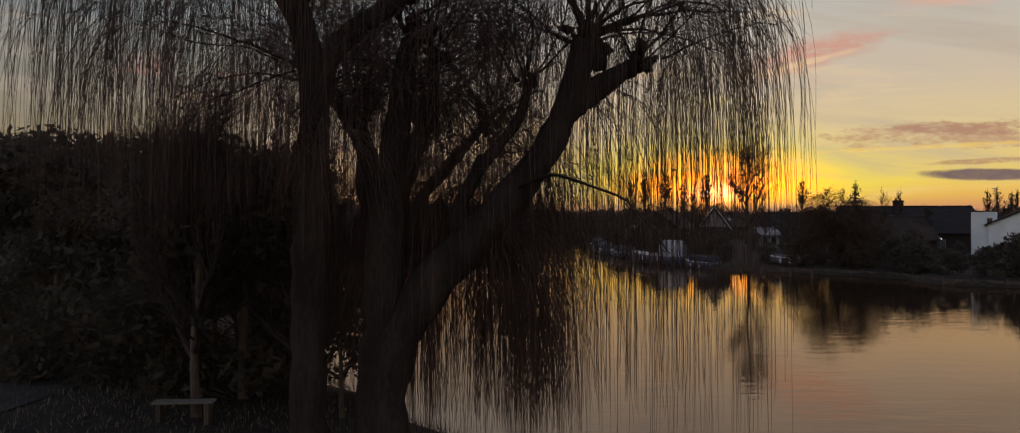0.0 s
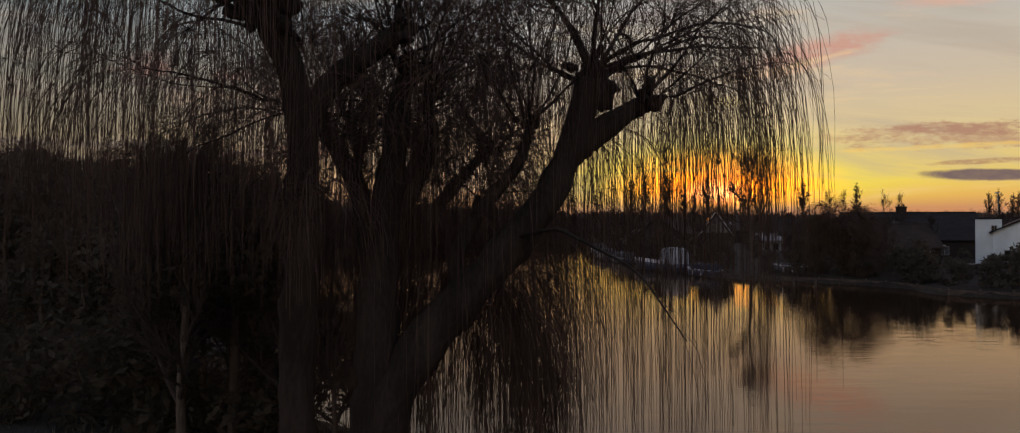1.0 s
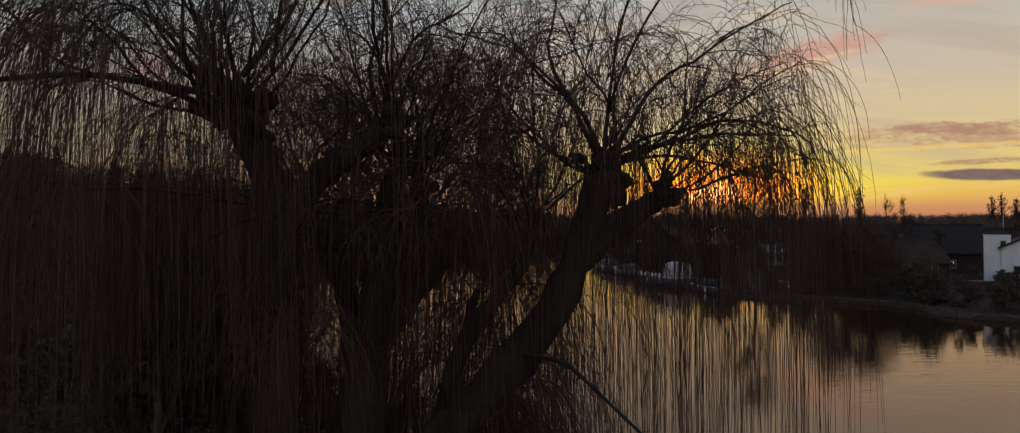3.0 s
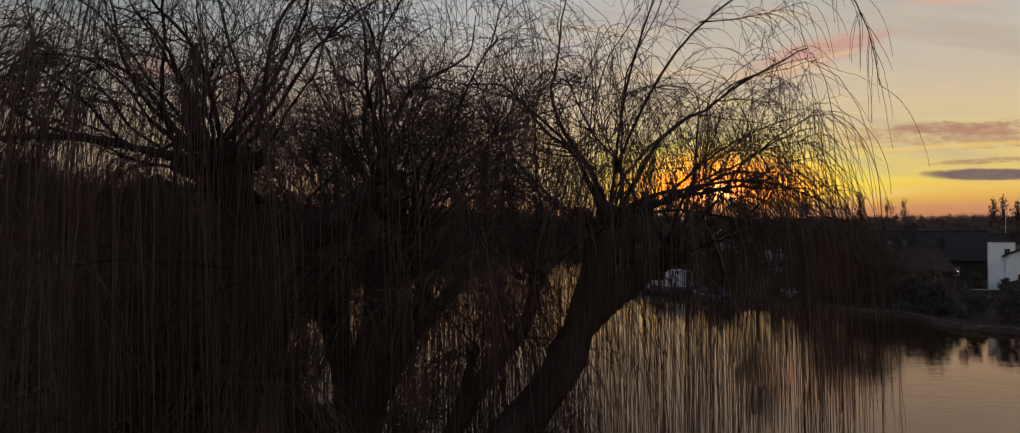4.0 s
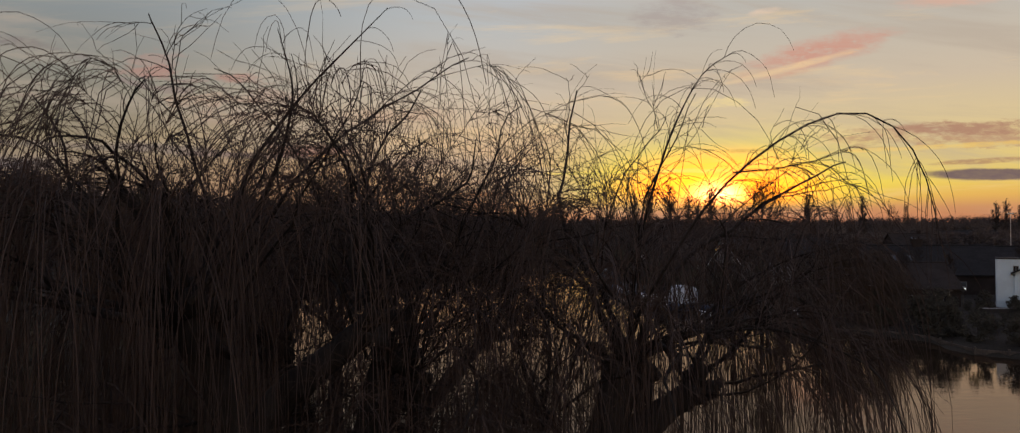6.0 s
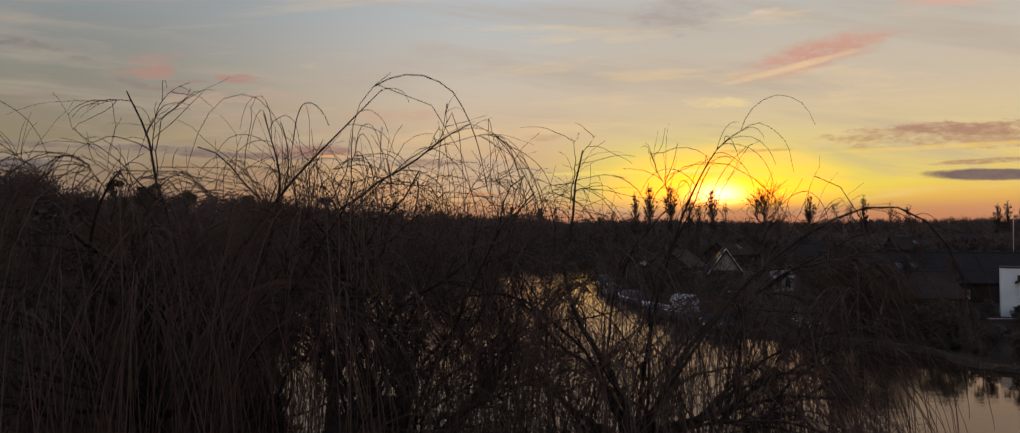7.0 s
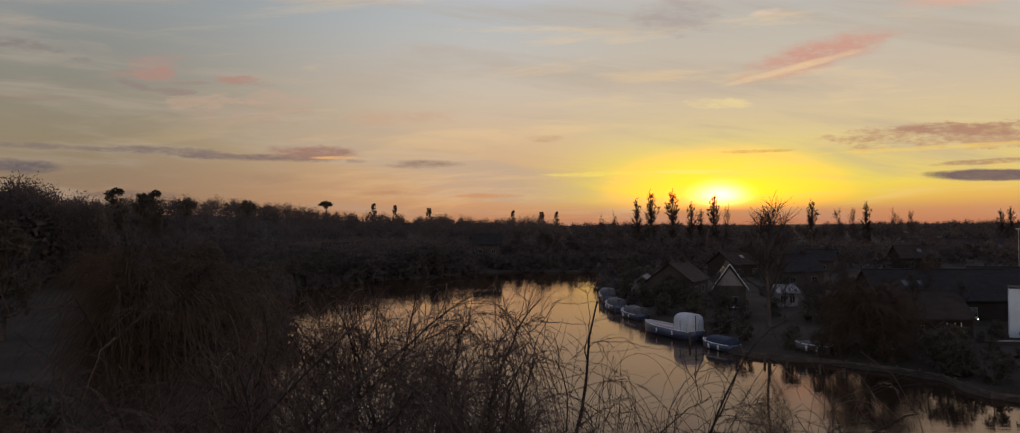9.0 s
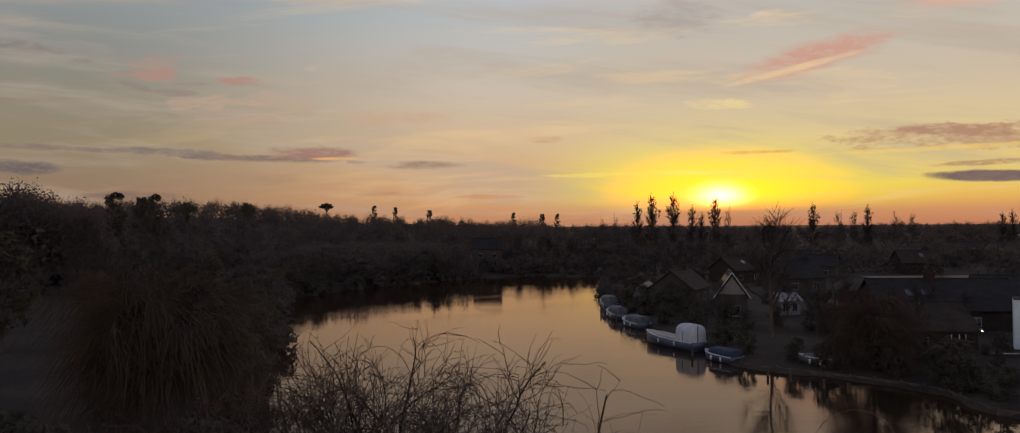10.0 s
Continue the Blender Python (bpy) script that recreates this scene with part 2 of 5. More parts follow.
RENDER = material("white render", ((0.476, 0.527, 0.556), (0.615, 0.687, 0.726)), 0.85, 0.5, 20, 0.2, 0.2)
BRICK = material("brown brick", ((0.0235, 0.0177, 0.0155), (0.0403, 0.0299, 0.0262)), 0.9, 0.8, 14, 0.4, 0.1)
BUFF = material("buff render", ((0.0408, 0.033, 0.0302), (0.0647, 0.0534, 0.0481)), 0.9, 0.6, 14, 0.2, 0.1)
PALE = material("pale rendered wall", ((0.161, 0.147, 0.14), (0.228, 0.206, 0.201)), 0.85, 0.5, 16, 0.2, 0.1)
SLATE = material("dark slate roof", ((0.0129, 0.0108, 0.0108), (0.0232, 0.0201, 0.0196)), 0.8, 0.8, 10, 0.6, 0.15, stretch=(1, 1, 3))
TILE = material("brown roof tile", ((0.0221, 0.0166, 0.0146), (0.0416, 0.0307, 0.0256)), 0.85, 0.8, 10, 0.6, 0.1, stretch=(1, 1, 3))
# grey toned down from white so that the window frames stand out less
FRAME = material("dull grey paint", ((0.129, 0.121, 0.121), (0.216, 0.201, 0.201)), 0.5, 2, 8, 0.05, 0.4)
DARKWOOD = material("dark wet timber", ((0.0399, 0.0321, 0.0279), (0.0882, 0.0681, 0.0539)), 0.85, 1.5, 10, 0.6, 0.2, stretch=(1, 1, 0.3))
PALEWOOD = material("weathered pale timber", ((0.0978, 0.0899, 0.0835), (0.156, 0.146, 0.137)), 0.75, 2.0, 12, 0.4, 0.3, stretch=(0.3, 3, 3))
CANVAS = material("white canvas", ((0.323, 0.332, 0.357), (0.442, 0.459, 0.493)), 0.8, 0.9, 12, 0.3, 0.2)
BLUECANVAS = material("blue canvas", ((0.0195, 0.0279, 0.0517), (0.0369, 0.0495, 0.0838)), 0.8, 1.2, 12, 0.4, 0.2)
GREYCANVAS = material("grey canvas", ((0.0665, 0.0665, 0.0743), (0.113, 0.113, 0.123)), 0.8, 1.2, 12, 0.4, 0.2)
NAVY = material("navy hull paint", ((0.0247, 0.0328, 0.0658), (0.0575, 0.07, 0.113)), 0.35, 0.8, 12, 0.05, 0.5)
WHITEHULL = material("white hull paint", ((0.376, 0.376, 0.408), (0.627, 0.627, 0.66)), 0.35, 0.8, 12, 0.05, 0.5)
STEEL = material("galvanised steel", ((0.34, 0.34, 0.34), (0.51, 0.51, 0.51)), 0.5, 2, 8, 0.1, 0.5, 0.8)


def make_glass():
    m = bpy.data.materials.new("window glass")
    m.use_nodes = True
    N = Nodes(m.node_tree)
    b = N.t.nodes.new("ShaderNodeBsdfPrincipled")
    b.inputs["Base Color"].default_value = (0.012, 0.014, 0.016, 1)
    b.inputs["Roughness"].default_value = 0.06
    b.inputs["IOR"].default_value = 1.9
    N.put(N.t.nodes.new("ShaderNodeOutputMaterial").inputs[0], b.outputs[0])
    return m


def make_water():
    """Silty river water: a dark body under a rippled mirror tinted warm like the sunset."""
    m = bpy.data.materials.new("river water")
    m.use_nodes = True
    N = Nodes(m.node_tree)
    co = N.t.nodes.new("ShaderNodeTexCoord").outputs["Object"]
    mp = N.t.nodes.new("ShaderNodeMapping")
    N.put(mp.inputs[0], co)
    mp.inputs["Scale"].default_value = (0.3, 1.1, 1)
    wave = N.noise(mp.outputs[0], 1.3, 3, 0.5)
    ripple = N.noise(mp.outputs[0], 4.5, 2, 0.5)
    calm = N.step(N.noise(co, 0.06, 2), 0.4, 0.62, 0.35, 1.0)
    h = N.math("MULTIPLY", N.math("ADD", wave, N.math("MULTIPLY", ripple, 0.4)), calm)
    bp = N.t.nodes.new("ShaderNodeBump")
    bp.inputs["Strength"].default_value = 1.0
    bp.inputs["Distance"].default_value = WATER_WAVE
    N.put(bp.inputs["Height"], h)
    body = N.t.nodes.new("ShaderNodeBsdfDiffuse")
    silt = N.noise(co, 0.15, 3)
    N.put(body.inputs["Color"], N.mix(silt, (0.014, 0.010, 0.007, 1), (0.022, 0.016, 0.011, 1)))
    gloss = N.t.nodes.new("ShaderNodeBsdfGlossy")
    # sunset warmth put into the gloss colour, so every reflection leans orange
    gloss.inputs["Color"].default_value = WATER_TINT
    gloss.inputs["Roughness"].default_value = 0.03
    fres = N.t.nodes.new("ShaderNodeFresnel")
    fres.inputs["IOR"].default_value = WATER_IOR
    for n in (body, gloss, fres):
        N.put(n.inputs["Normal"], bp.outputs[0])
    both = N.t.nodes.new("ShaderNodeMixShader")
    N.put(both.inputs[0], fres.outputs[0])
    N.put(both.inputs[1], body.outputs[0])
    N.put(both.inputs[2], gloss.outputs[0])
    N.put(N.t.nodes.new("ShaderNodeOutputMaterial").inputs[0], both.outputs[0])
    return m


def make_bulb():
    m = bpy.data.materials.new("lit lamp glass")
    m.use_nodes = True
    N = Nodes(m.node_tree)
    e = N.t.nodes.new("ShaderNodeEmission")
    e.inputs[0].default_value, e.inputs[1].default_value = (1, 0.92, 0.8, 1), 14.0
    N.put(N.t.nodes.new("ShaderNodeOutputMaterial").inputs[0], e.outputs[0])
    return m


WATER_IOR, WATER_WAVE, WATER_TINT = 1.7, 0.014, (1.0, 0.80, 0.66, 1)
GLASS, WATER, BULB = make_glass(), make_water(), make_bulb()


# ---- mesh helpers ----
def mesh_of(name, verts, faces, mat, smooth=False):
    """A mesh from arrays: verts (n, 3), faces (m, k) all with the same number of corners."""
    verts, faces = np.asarray(verts, dtype=np.float32), np.asarray(faces, dtype=np.int32)
    me = bpy.data.meshes.new(name)
    me.vertices.add(len(verts))
    me.vertices.foreach_set("co", verts.ravel())
    k = faces.shape[1]
    me.loops.add(faces.size)
    me.loops.foreach_set("vertex_index", faces.ravel())
    me.polygons.add(len(faces))
    me.polygons.foreach_set("loop_start", np.arange(0, faces.size, k, dtype=np.int32))
    me.polygons.foreach_set("use_smooth", np.full(len(faces), smooth))
    me.update(calc_edges=True)
    me.materials.append(mat)
    return me


def bm_mesh(name, bm, mat, smooth=False):
    me = bpy.data.meshes.new(name)
    bmesh.ops.recalc_face_normals(bm, faces=bm.faces)
    for f in bm.faces:
        f.smooth = smooth
    bm.to_mesh(me)
    bm.free()
    me.materials.append(mat)
    return me


def part(name, data, mat, parent, label="", smooth=False):
    """One mesh object under a thing or a part; data is a bmesh or a mesh."""
    me = bm_mesh(name, data, mat, smooth) if isinstance(data, bmesh.types.BMesh) else data
    ob = new(name, me)
    ob.parent = parent
    if label:
        ob["label"] = label
    return ob


def thing(name, m, label, category, group="", kind=""):
    ob = new(name)
    ob.empty_display_size = 0.3
    ob.matrix_world = m
    return tagged(ob, label, category, group, kind)


def box(bm, x0, x1, y0, y1, z0, z1, bevel=0.0):
    r = bmesh.ops.create_cube(bm, size=1.0)
    for v in r["verts"]:
        v.co = Vector((x0 + (v.co.x + .5) * (x1 - x0), y0 + (v.co.y + .5) * (y1 - y0), z0 + (v.co.z + .5) * (z1 - z0)))
    if bevel:
        edges = {e for v in r["verts"] for e in v.link_edges}
        bmesh.ops.bevel(bm, geom=list(edges), offset=bevel, segments=2, affect="EDGES", profile=0.5)


def boxed(*a, **k):
    bm = bmesh.new()
    box(bm, *a, **k)
    return bm


def rod(bm, a, b, r, sides=8):
    a, b = Vector(a), Vector(b)
    m = Matrix.Translation((a + b) / 2) @ (b - a).to_track_quat("Z", "Y").to_matrix().to_4x4()
    bmesh.ops.create_cone(bm, cap_ends=True, segments=sides, radius1=r, radius2=r, depth=(b - a).length, matrix=m)


def prism(bm, profile, y0, y1):
    """A closed profile in x, z drawn out along y."""
    a = [bm.verts.new((x, y0, z)) for x, z in profile]
    b = [bm.verts.new((x, y1, z)) for x, z in profile]
    bm.faces.new(a)
    bm.faces.new(b[::-1])
    for i in range(len(a)):
        j = (i + 1) % len(a)
        bm.faces.new((a[i], b[i], b[j], a[j]))


def tubes(P, R, sides):
    """Arrays for many tubes at once: P (n, m, 3) centre lines, R (n, m) radii."""
    P, R = np.asarray(P, dtype=float), np.asarray(R, dtype=float)
    n, m, _ = P.shape
    T = np.gradient(P, axis=1)
    T /= np.linalg.norm(T, axis=2, keepdims=True) + 1e-9
    mean = T.mean(axis=1)
    ref = np.where(np.abs(mean[:, 2:3]) > 0.8, np.array([[1.0, 0.13, 0.0]]), np.array([[0.0, 0.0, 1.0]]))[:, None, :]
    A = np.cross(T, ref)
    A /= np.linalg.norm(A, axis=2, keepdims=True) + 1e-9
    B = np.cross(T, A)
    ang = np.arange(sides) * 2 * np.pi / sides
    V = P[:, :, None, :] + R[:, :, None, None] * (np.cos(ang)[:, None] * A[:, :, None, :] + np.sin(ang)[:, None] * B[:, :, None, :])
    i = (np.arange(n)[:, None, None] * m + np.arange(m - 1)[None, :, None]) * sides
    k = np.arange(sides)[None, None, :]
    k2 = (k + 1) % sides
    Q = np.stack([i + k, i + k2, i + sides + k2, i + sides + k], axis=-1).reshape(-1, 4)
    return V.reshape(-1, 3), Q


def merged(parts):
    vs, qs, off = [], [], 0
    for v, q in parts:
        vs.append(v)
        qs.append(q + off)
        off += len(v)
    return np.concatenate(vs), np.concatenate(qs)


def spline(points, m):
    """A smooth line of m points through a few."""
    p = np.array(points, dtype=float)
    s = np.concatenate([[0], np.cumsum(np.linalg.norm(np.diff(p, axis=0), axis=1))])
    t = np.linspace(0, s[-1], m)
    out = np.stack([np.interp(t, s, p[:, k]) for k in range(3)], axis=1)
    for _ in range(max(1, m // 8)):
        out[1:-1] = 0.25 * out[:-2] + 0.5 * out[1:-1] + 0.25 * out[2:]
    return out


def unit(v):
    return v / (np.linalg.norm(v, axis=-1, keepdims=True) + 1e-9)


# ---- river, ground ----
RIVER = [(300, 16), (120, 28), (70, 43), (48, 51.5), (38, 57.6), (34.3, 60.3), (34.2, 63.5), (34.6, 67), (32.5, 70), (28, 74.4), (22.6, 78), (21.4, 82), (20.6, 92),
         (19, 104), (17.4, 116), (16.5, 137), (19, 170), (25, 209), (2, 212), (-8, 207), (-21, 193), (-33, 178), (-43, 153),
         (-37, 125), (-31, 110), (-25.5, 90), (-20, 65), (-15.5, 45), (-11, 32), (-7, 25.6), (-5, 22.4), (-2.6, 19.6), (-0.6, 17.2),
         (0.6, 14.2), (1.6, 9), (2.5, 2), (5, -12), (12, -50), (300, -60)]


def shore_distance(x, y):
    """Distance to the water's edge, negative over the river."""
    d = np.full(x.shape, 1e9)
    inside = np.zeros(x.shape, dtype=bool)
    for (ax, ay), (bx, by) in zip(RIVER, RIVER[1:] + RIVER[:1]):
        ex, ey = bx - ax, by - ay
        t = np.clip(((x - ax) * ex + (y - ay) * ey) / (ex * ex + ey * ey), 0, 1)
        d = np.minimum(d, np.hypot(x - ax - t * ex, y - ay - t * ey))
        if ay != by:
            cross = ((ay > y) != (by > y)) & (x < ex * (y - ay) / (by - ay) + ax)
            inside ^= cross
    return np.where(inside, -d, d)


def smooth(x, a, b):
    t = np.clip((x - a) / (b - a), 0, 1)
    return t * t * (3 - 2 * t)


def height(x, y):
    x, y = np.asarray(x, dtype=float), np.asarray(y, dtype=float)
    d = shore_distance(x, y) + 0.35 * np.sin(x * 0.9 + y * 0.4) * np.cos(y * 0.7 - x * 0.3)
    h = -1.3 + 1.9 * smooth(d, -1.6, 1.1) + 0.5 * smooth(d, 1, 10)
    h += 0.12 * np.sin(x * 0.23 + 1) * np.cos(y * 0.19) * smooth(d, 1, 6)
    hill = smooth(-x - 0.22 * y, 8, 130) * smooth(y, 60, 190) * 16.2 * (1 - 0.75 * smooth(y, 280, 420))
    hill += 8.0 * smooth(-60 - x, 0, 150) * smooth(y, 300, 560)
    return h + hill * smooth(d, 6, 60) + 4.0 * smooth(y, 260, 700) + 5.5 * smooth(y, 280, 520) * smooth(50 - x, 0, 130)


def axis(lo, hi, step, far, grow=1.28):
    mid = list(np.arange(lo, hi + step / 2, step))
    out, s = [], step
    p = hi
    while p < far:
        s *= grow
        p += s
        out.append(p)
    neg, s, p = [], step, lo
    while p > -far:
        s *= grow
        p -= s
        neg.append(p)
    return np.array(neg[::-1] + mid + out)


gx, gy = axis(-62, 72, 1.0, 3800), axis(-14, 212, 1.0, 3800)
X, Y = np.meshgrid(gx, gy)
Z = height(X, Y)
nx, ny = len(gx), len(gy)
i, j = np.meshgrid(np.arange(nx - 1), np.arange(ny - 1))
k = (j * nx + i).ravel()
ground = tagged(new("ground", mesh_of("ground", np.stack([X, Y, Z], -1).reshape(-1, 3), np.stack([k, k + 1, k + nx + 1, k + nx], 1), GRASS, True)),
                "dark winter grass on flat river banks", "ground", kind="structure")
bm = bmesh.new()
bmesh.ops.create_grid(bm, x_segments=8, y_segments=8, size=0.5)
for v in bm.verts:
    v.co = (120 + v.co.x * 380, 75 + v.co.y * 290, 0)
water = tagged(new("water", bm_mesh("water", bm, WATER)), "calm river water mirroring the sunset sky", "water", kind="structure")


def on_ground(x, y):
    return float(height(np.array([x]), np.array([y]))[0])


def sheet(name, x0, x1, y0, y1, lift, mat, label, category):
    """A strip laid on the ground."""
    xs, ys = np.linspace(x0, x1, 14), np.linspace(y0, y1, 14)
    A, B = np.meshgrid(xs, ys)
    v = np.stack([A, B, height(A, B) + lift], -1).reshape(-1, 3)
    i, j = np.meshgrid(np.arange(13), np.arange(13))
    k = (j * 14 + i).ravel()
    return tagged(new(name, mesh_of(name, v, np.stack([k, k + 1, k + 15, k + 14], 1), mat, True)), label, category, kind="structure")


sheet("field", 84, 146, 150, 190, 0.06, FIELD, "pale stubble field behind the riverside houses", "field")
sheet("path", -13.5, -10.2, 14, 40, 0.03, PATHMAT, "pale gravel path on the near river bank", "path")


# ---- trees ----
def grow(rng, starts, dirs, lengths, m, droop, wiggle, power=2.0):
    """Curved lines that set out along dirs and sink with their length."""
    n = len(starts)
    s = np.linspace(0, 1, m)[None, :, None] * lengths[:, None, None]
    P = starts[:, None, :] + dirs[:, None, :] * s
    f = np.linspace(0, 1, m)[None, :, None]
    sway = np.sin(f * rng.uniform(2, 6, (n, 1, 3)) + rng.uniform(0, 6, (n, 1, 3)))
    w = np.cumsum(rng.normal(0, 0.3, (n, m, 3)), axis=1) / m + 0.3 * rng.normal(0, 1, (n, 1, 3)) * (sway - sway[:, :1])
    w = (w - w[:, :1]) * wiggle * lengths[:, None, None]
    P = P + w
    P[:, :, 2] -= (droop[:, None] * s[:, :, 0] ** power)
    return P


def pick(rng, P, R, count, lo, hi, weight=None):
    """Random points on lines with the tangent, the radius there and the line's number."""
    n, m, _ = P.shape
    i = rng.integers(0, n, count) if weight is None else rng.choice(n, count, p=weight / weight.sum())
    t = rng.uniform(lo, hi, count) * (m - 1)
    a = np.minimum(t.astype(int), m - 2)
    f = (t - a)[:, None]
    p = P[i, a] * (1 - f) + P[i, a + 1] * f
    return p, unit(P[i, a + 1] - P[i, a]), R[i, a], i


def bent(rng, tang, spread):
    return unit(tang + rng.normal(0, spread, tang.shape))


def limb_mesh(rng, name, points, r0, r1, mat, sides=14, m=26):
    c = spline(points, m)
    r = np.linspace(r0, r1, m) * (1 + rng.normal(0, 0.05, m))
    v, q = tubes(c[None], r[None], sides)
    v = v.reshape(m, sides, 3)
    lump = np.array([[noise.noise(Vector(p) * 2.3) for p in row] for row in v])
    v = c[:, None] + (v - c[:, None]) * (1 + 0.28 * lump[..., None])
    return mesh_of(name, v.reshape(-1, 3), q, mat, True)


def burr(rng, pos, size):
    """A knobbly pollard head of many overlapping knuckles."""
    bm = bmesh.new()
    for _ in range(16):
        o = Vector(pos) + Vector(rng.normal(0, 0.36, 3)) * size
        bmesh.ops.create_icosphere(bm, subdivisions=2, radius=size * rng.uniform(0.18, 0.42), matrix=Matrix.Translation(o))
    for v in bm.verts:
        d = v.co - Vector(pos)
        v.co = Vector(pos) + d * (1 + 0.5 * noise.noise(v.co * 5) + 0.25 * noise.noise(v.co * 13))
    return bm


def wander(rng, p, d, L, m, kink, sag, power=1.0, lift=0.0):
    """Lines that grow step by step, kinking at each and bending more to the ground as they thin."""
    n = len(p)
    P = np.empty((n, m, 3))
    P[:, 0] = p
    d, step = d.copy(), (L / (m - 1))[:, None]
    sag = np.broadcast_to(np.asarray(sag, dtype=float), (n,))[:, None]
    for k in range(1, m):
        f = k / (m - 1)
        d = d + rng.normal(0, kink, (n, 3)) + np.array([0, 0, 1.0]) * (lift * (1 - f) - sag * f ** power)
        d = unit(d)
        P[:, k] = P[:, k - 1] + d * step
    return P


def fork(rng, t, lo, hi):
    """Directions that leave a parent's line at an angle in degrees."""
    side = np.cross(t, unit(rng.normal(0, 1, t.shape)))
    a = np.radians(rng.uniform(lo, hi, len(t)))[:, None]
    return unit(t * np.cos(a) + unit(side) * np.sin(a))


def willow(name, label, limbs, heads, seed, floor, strand_r=0.0046, clear=None):
    """A pollarded weeping willow: limbs, and heads from which branches spring."""
    rng = np.random.default_rng(seed)
    base = limbs[0][0][0]
    tree = thing(name, pose(*base), label, "tree")
    inv = np.array(base)
    for k, (pts, r0, r1) in enumerate(limbs):
        part("trunk" if k == 0 else "limb", limb_mesh(rng, "limb", np.array(pts) - inv, r0, r1, BARK), BARK, tree)
    for k, hd in enumerate(heads):
        rng = np.random.default_rng(seed * 100 + k)
        pos = np.array(hd["at"]) - inv
        if hd.get("burr", 0.45):
            part("burr", burr(rng, pos, hd.get("burr", 0.45)), BARK, tree, "knobbly pollard head", smooth=True)
        n = hd["n"]
        az = (np.arange(n) + rng.uniform(-0.4, 0.4, n)) * 2.39996
        el = np.radians(rng.uniform(*hd.get("el", (-4, 80)), n))
        d = np.stack([np.cos(az) * np.cos(el), np.sin(az) * np.cos(el), np.sin(el)], 1)
        d = unit(d + np.array(hd.get("lean", (0, 0, 0))))
        L = hd["reach"] * rng.uniform(0.72, 1.15, n)
        if "xmax" in hd:
            L = np.where(d[:, 0] > 0.05, np.minimum(L, (hd["xmax"] - hd["at"][0]) / np.maximum(d[:, 0], 0.05)), L)
        near = hd["at"][1] - hd.get("ymin", 10.2)
        L = np.where(d[:, 1] < -0.05, np.minimum(L, near / np.maximum(-d[:, 1], 0.05)), L)
        up = (hd.get("zmax", 20.0) - hd["at"][2]) * rng.uniform(0.6, 1.05, n)
        L = np.where(d[:, 2] > 0.1, np.minimum(L, up / np.maximum(d[:, 2], 0.1)), L)

        def inside(P, slack=0.0):
            if "xmax" in hd:
                P[..., 0] -= 0.85 * np.maximum(P[..., 0] + inv[0] - hd["xmax"] - slack, 0)
            P[..., 2] -= 0.65 * np.maximum(P[..., 2] + inv[2] - hd.get("zmax", 11.6), 0)
            return P

        def within(P, slack):
            ok = P[:, :, 2].max(axis=1) + inv[2] < hd.get("zmax", 11.6) + slack
            if "xmax" in hd:
                round_in = 0.4 * np.maximum(pos[1] - P[..., 1], 0)     # the crown narrows towards its near side
                ok &= (P[..., 0] + round_in).max(axis=1) + inv[0] < hd["xmax"] + slack + rng.uniform(-0.7, 1.0, len(P))
            return P[ok]

        # main shoots: they leave the head, rise and arch over
        p0 = pos + d * 0.15 + rng.normal(0, 0.10, (n, 3))
        P1 = inside(wander(rng, p0, d, L, 18, 0.13, rng.uniform(0.02, 0.16, n) * hd.get("droop", 1), 2.0, 0.02))
        fat = rng.uniform(0.012, 0.027, n) * hd.get("thick", 1)
        R1 = np.linspace(1, 0.22, 18)[None] * fat[:, None]
        # forks along them
        n2 = n * hd.get("side", 8)
        p, t, r, who = pick(rng, P1, R1, n2, hd.get("clean", 0.26), 0.97)
        gone = np.linalg.norm(p - p0[who], axis=1)
        d2 = unit(fork(rng, t, 20, 58) + np.array([0, 0, 0.10]))
        L2 = rng.uniform(0.35, 0.75, n2) * np.maximum(L[who] - 0.8 * gone, 0.8)
        P2 = wander(rng, p, d2, L2, 12, 0.17, rng.uniform(0.03, 0.24, n2) * hd.get("sag", 0.6), 1.6)
        ok = (P2[:, :, 2].max(axis=1) + inv[2] < hd.get("zmax", 11.6) + 0.35) & (P2[:, :, 0].max(axis=1) + inv[0] < hd.get("xmax", 90) + 0.35)
        P2, r, who = P2[ok], r[ok], who[ok]
        R2 = np.linspace(1, 0.3, 12)[None] * np.clip(r * 0.5, 0.0038, 0.011)[:, None]
        for q in range(n):
            mine = who == q
            arrays = [tubes(P1[q:q + 1], R1[q:q + 1], 6)] + ([tubes(P2[mine], R2[mine], 4)] if mine.any() else [])
            part("branch", mesh_of("branch", *merged(arrays), BARK, True), BARK, tree)
        # fine twigs
        n3 = int(n * hd.get("twigs", 30) * 1.35)
        p, t, r, _ = pick(rng, P2, R2, n3, hd.get("clean", 0.26) * 0.8, 1.0)
        P3 = within(wander(rng, p, fork(rng, t, 15, 60), rng.uniform(0.2, 1.1, n3), 7, 0.15, rng.uniform(0.05, 0.5, n3) * hd.get("sag", 0.6), 1.2), 0.35)
        n3 = len(P3)
        R3 = np.linspace(1, 0.5, 7)[None] * rng.uniform(0.55, 1.05, n3)[:, None] * strand_r
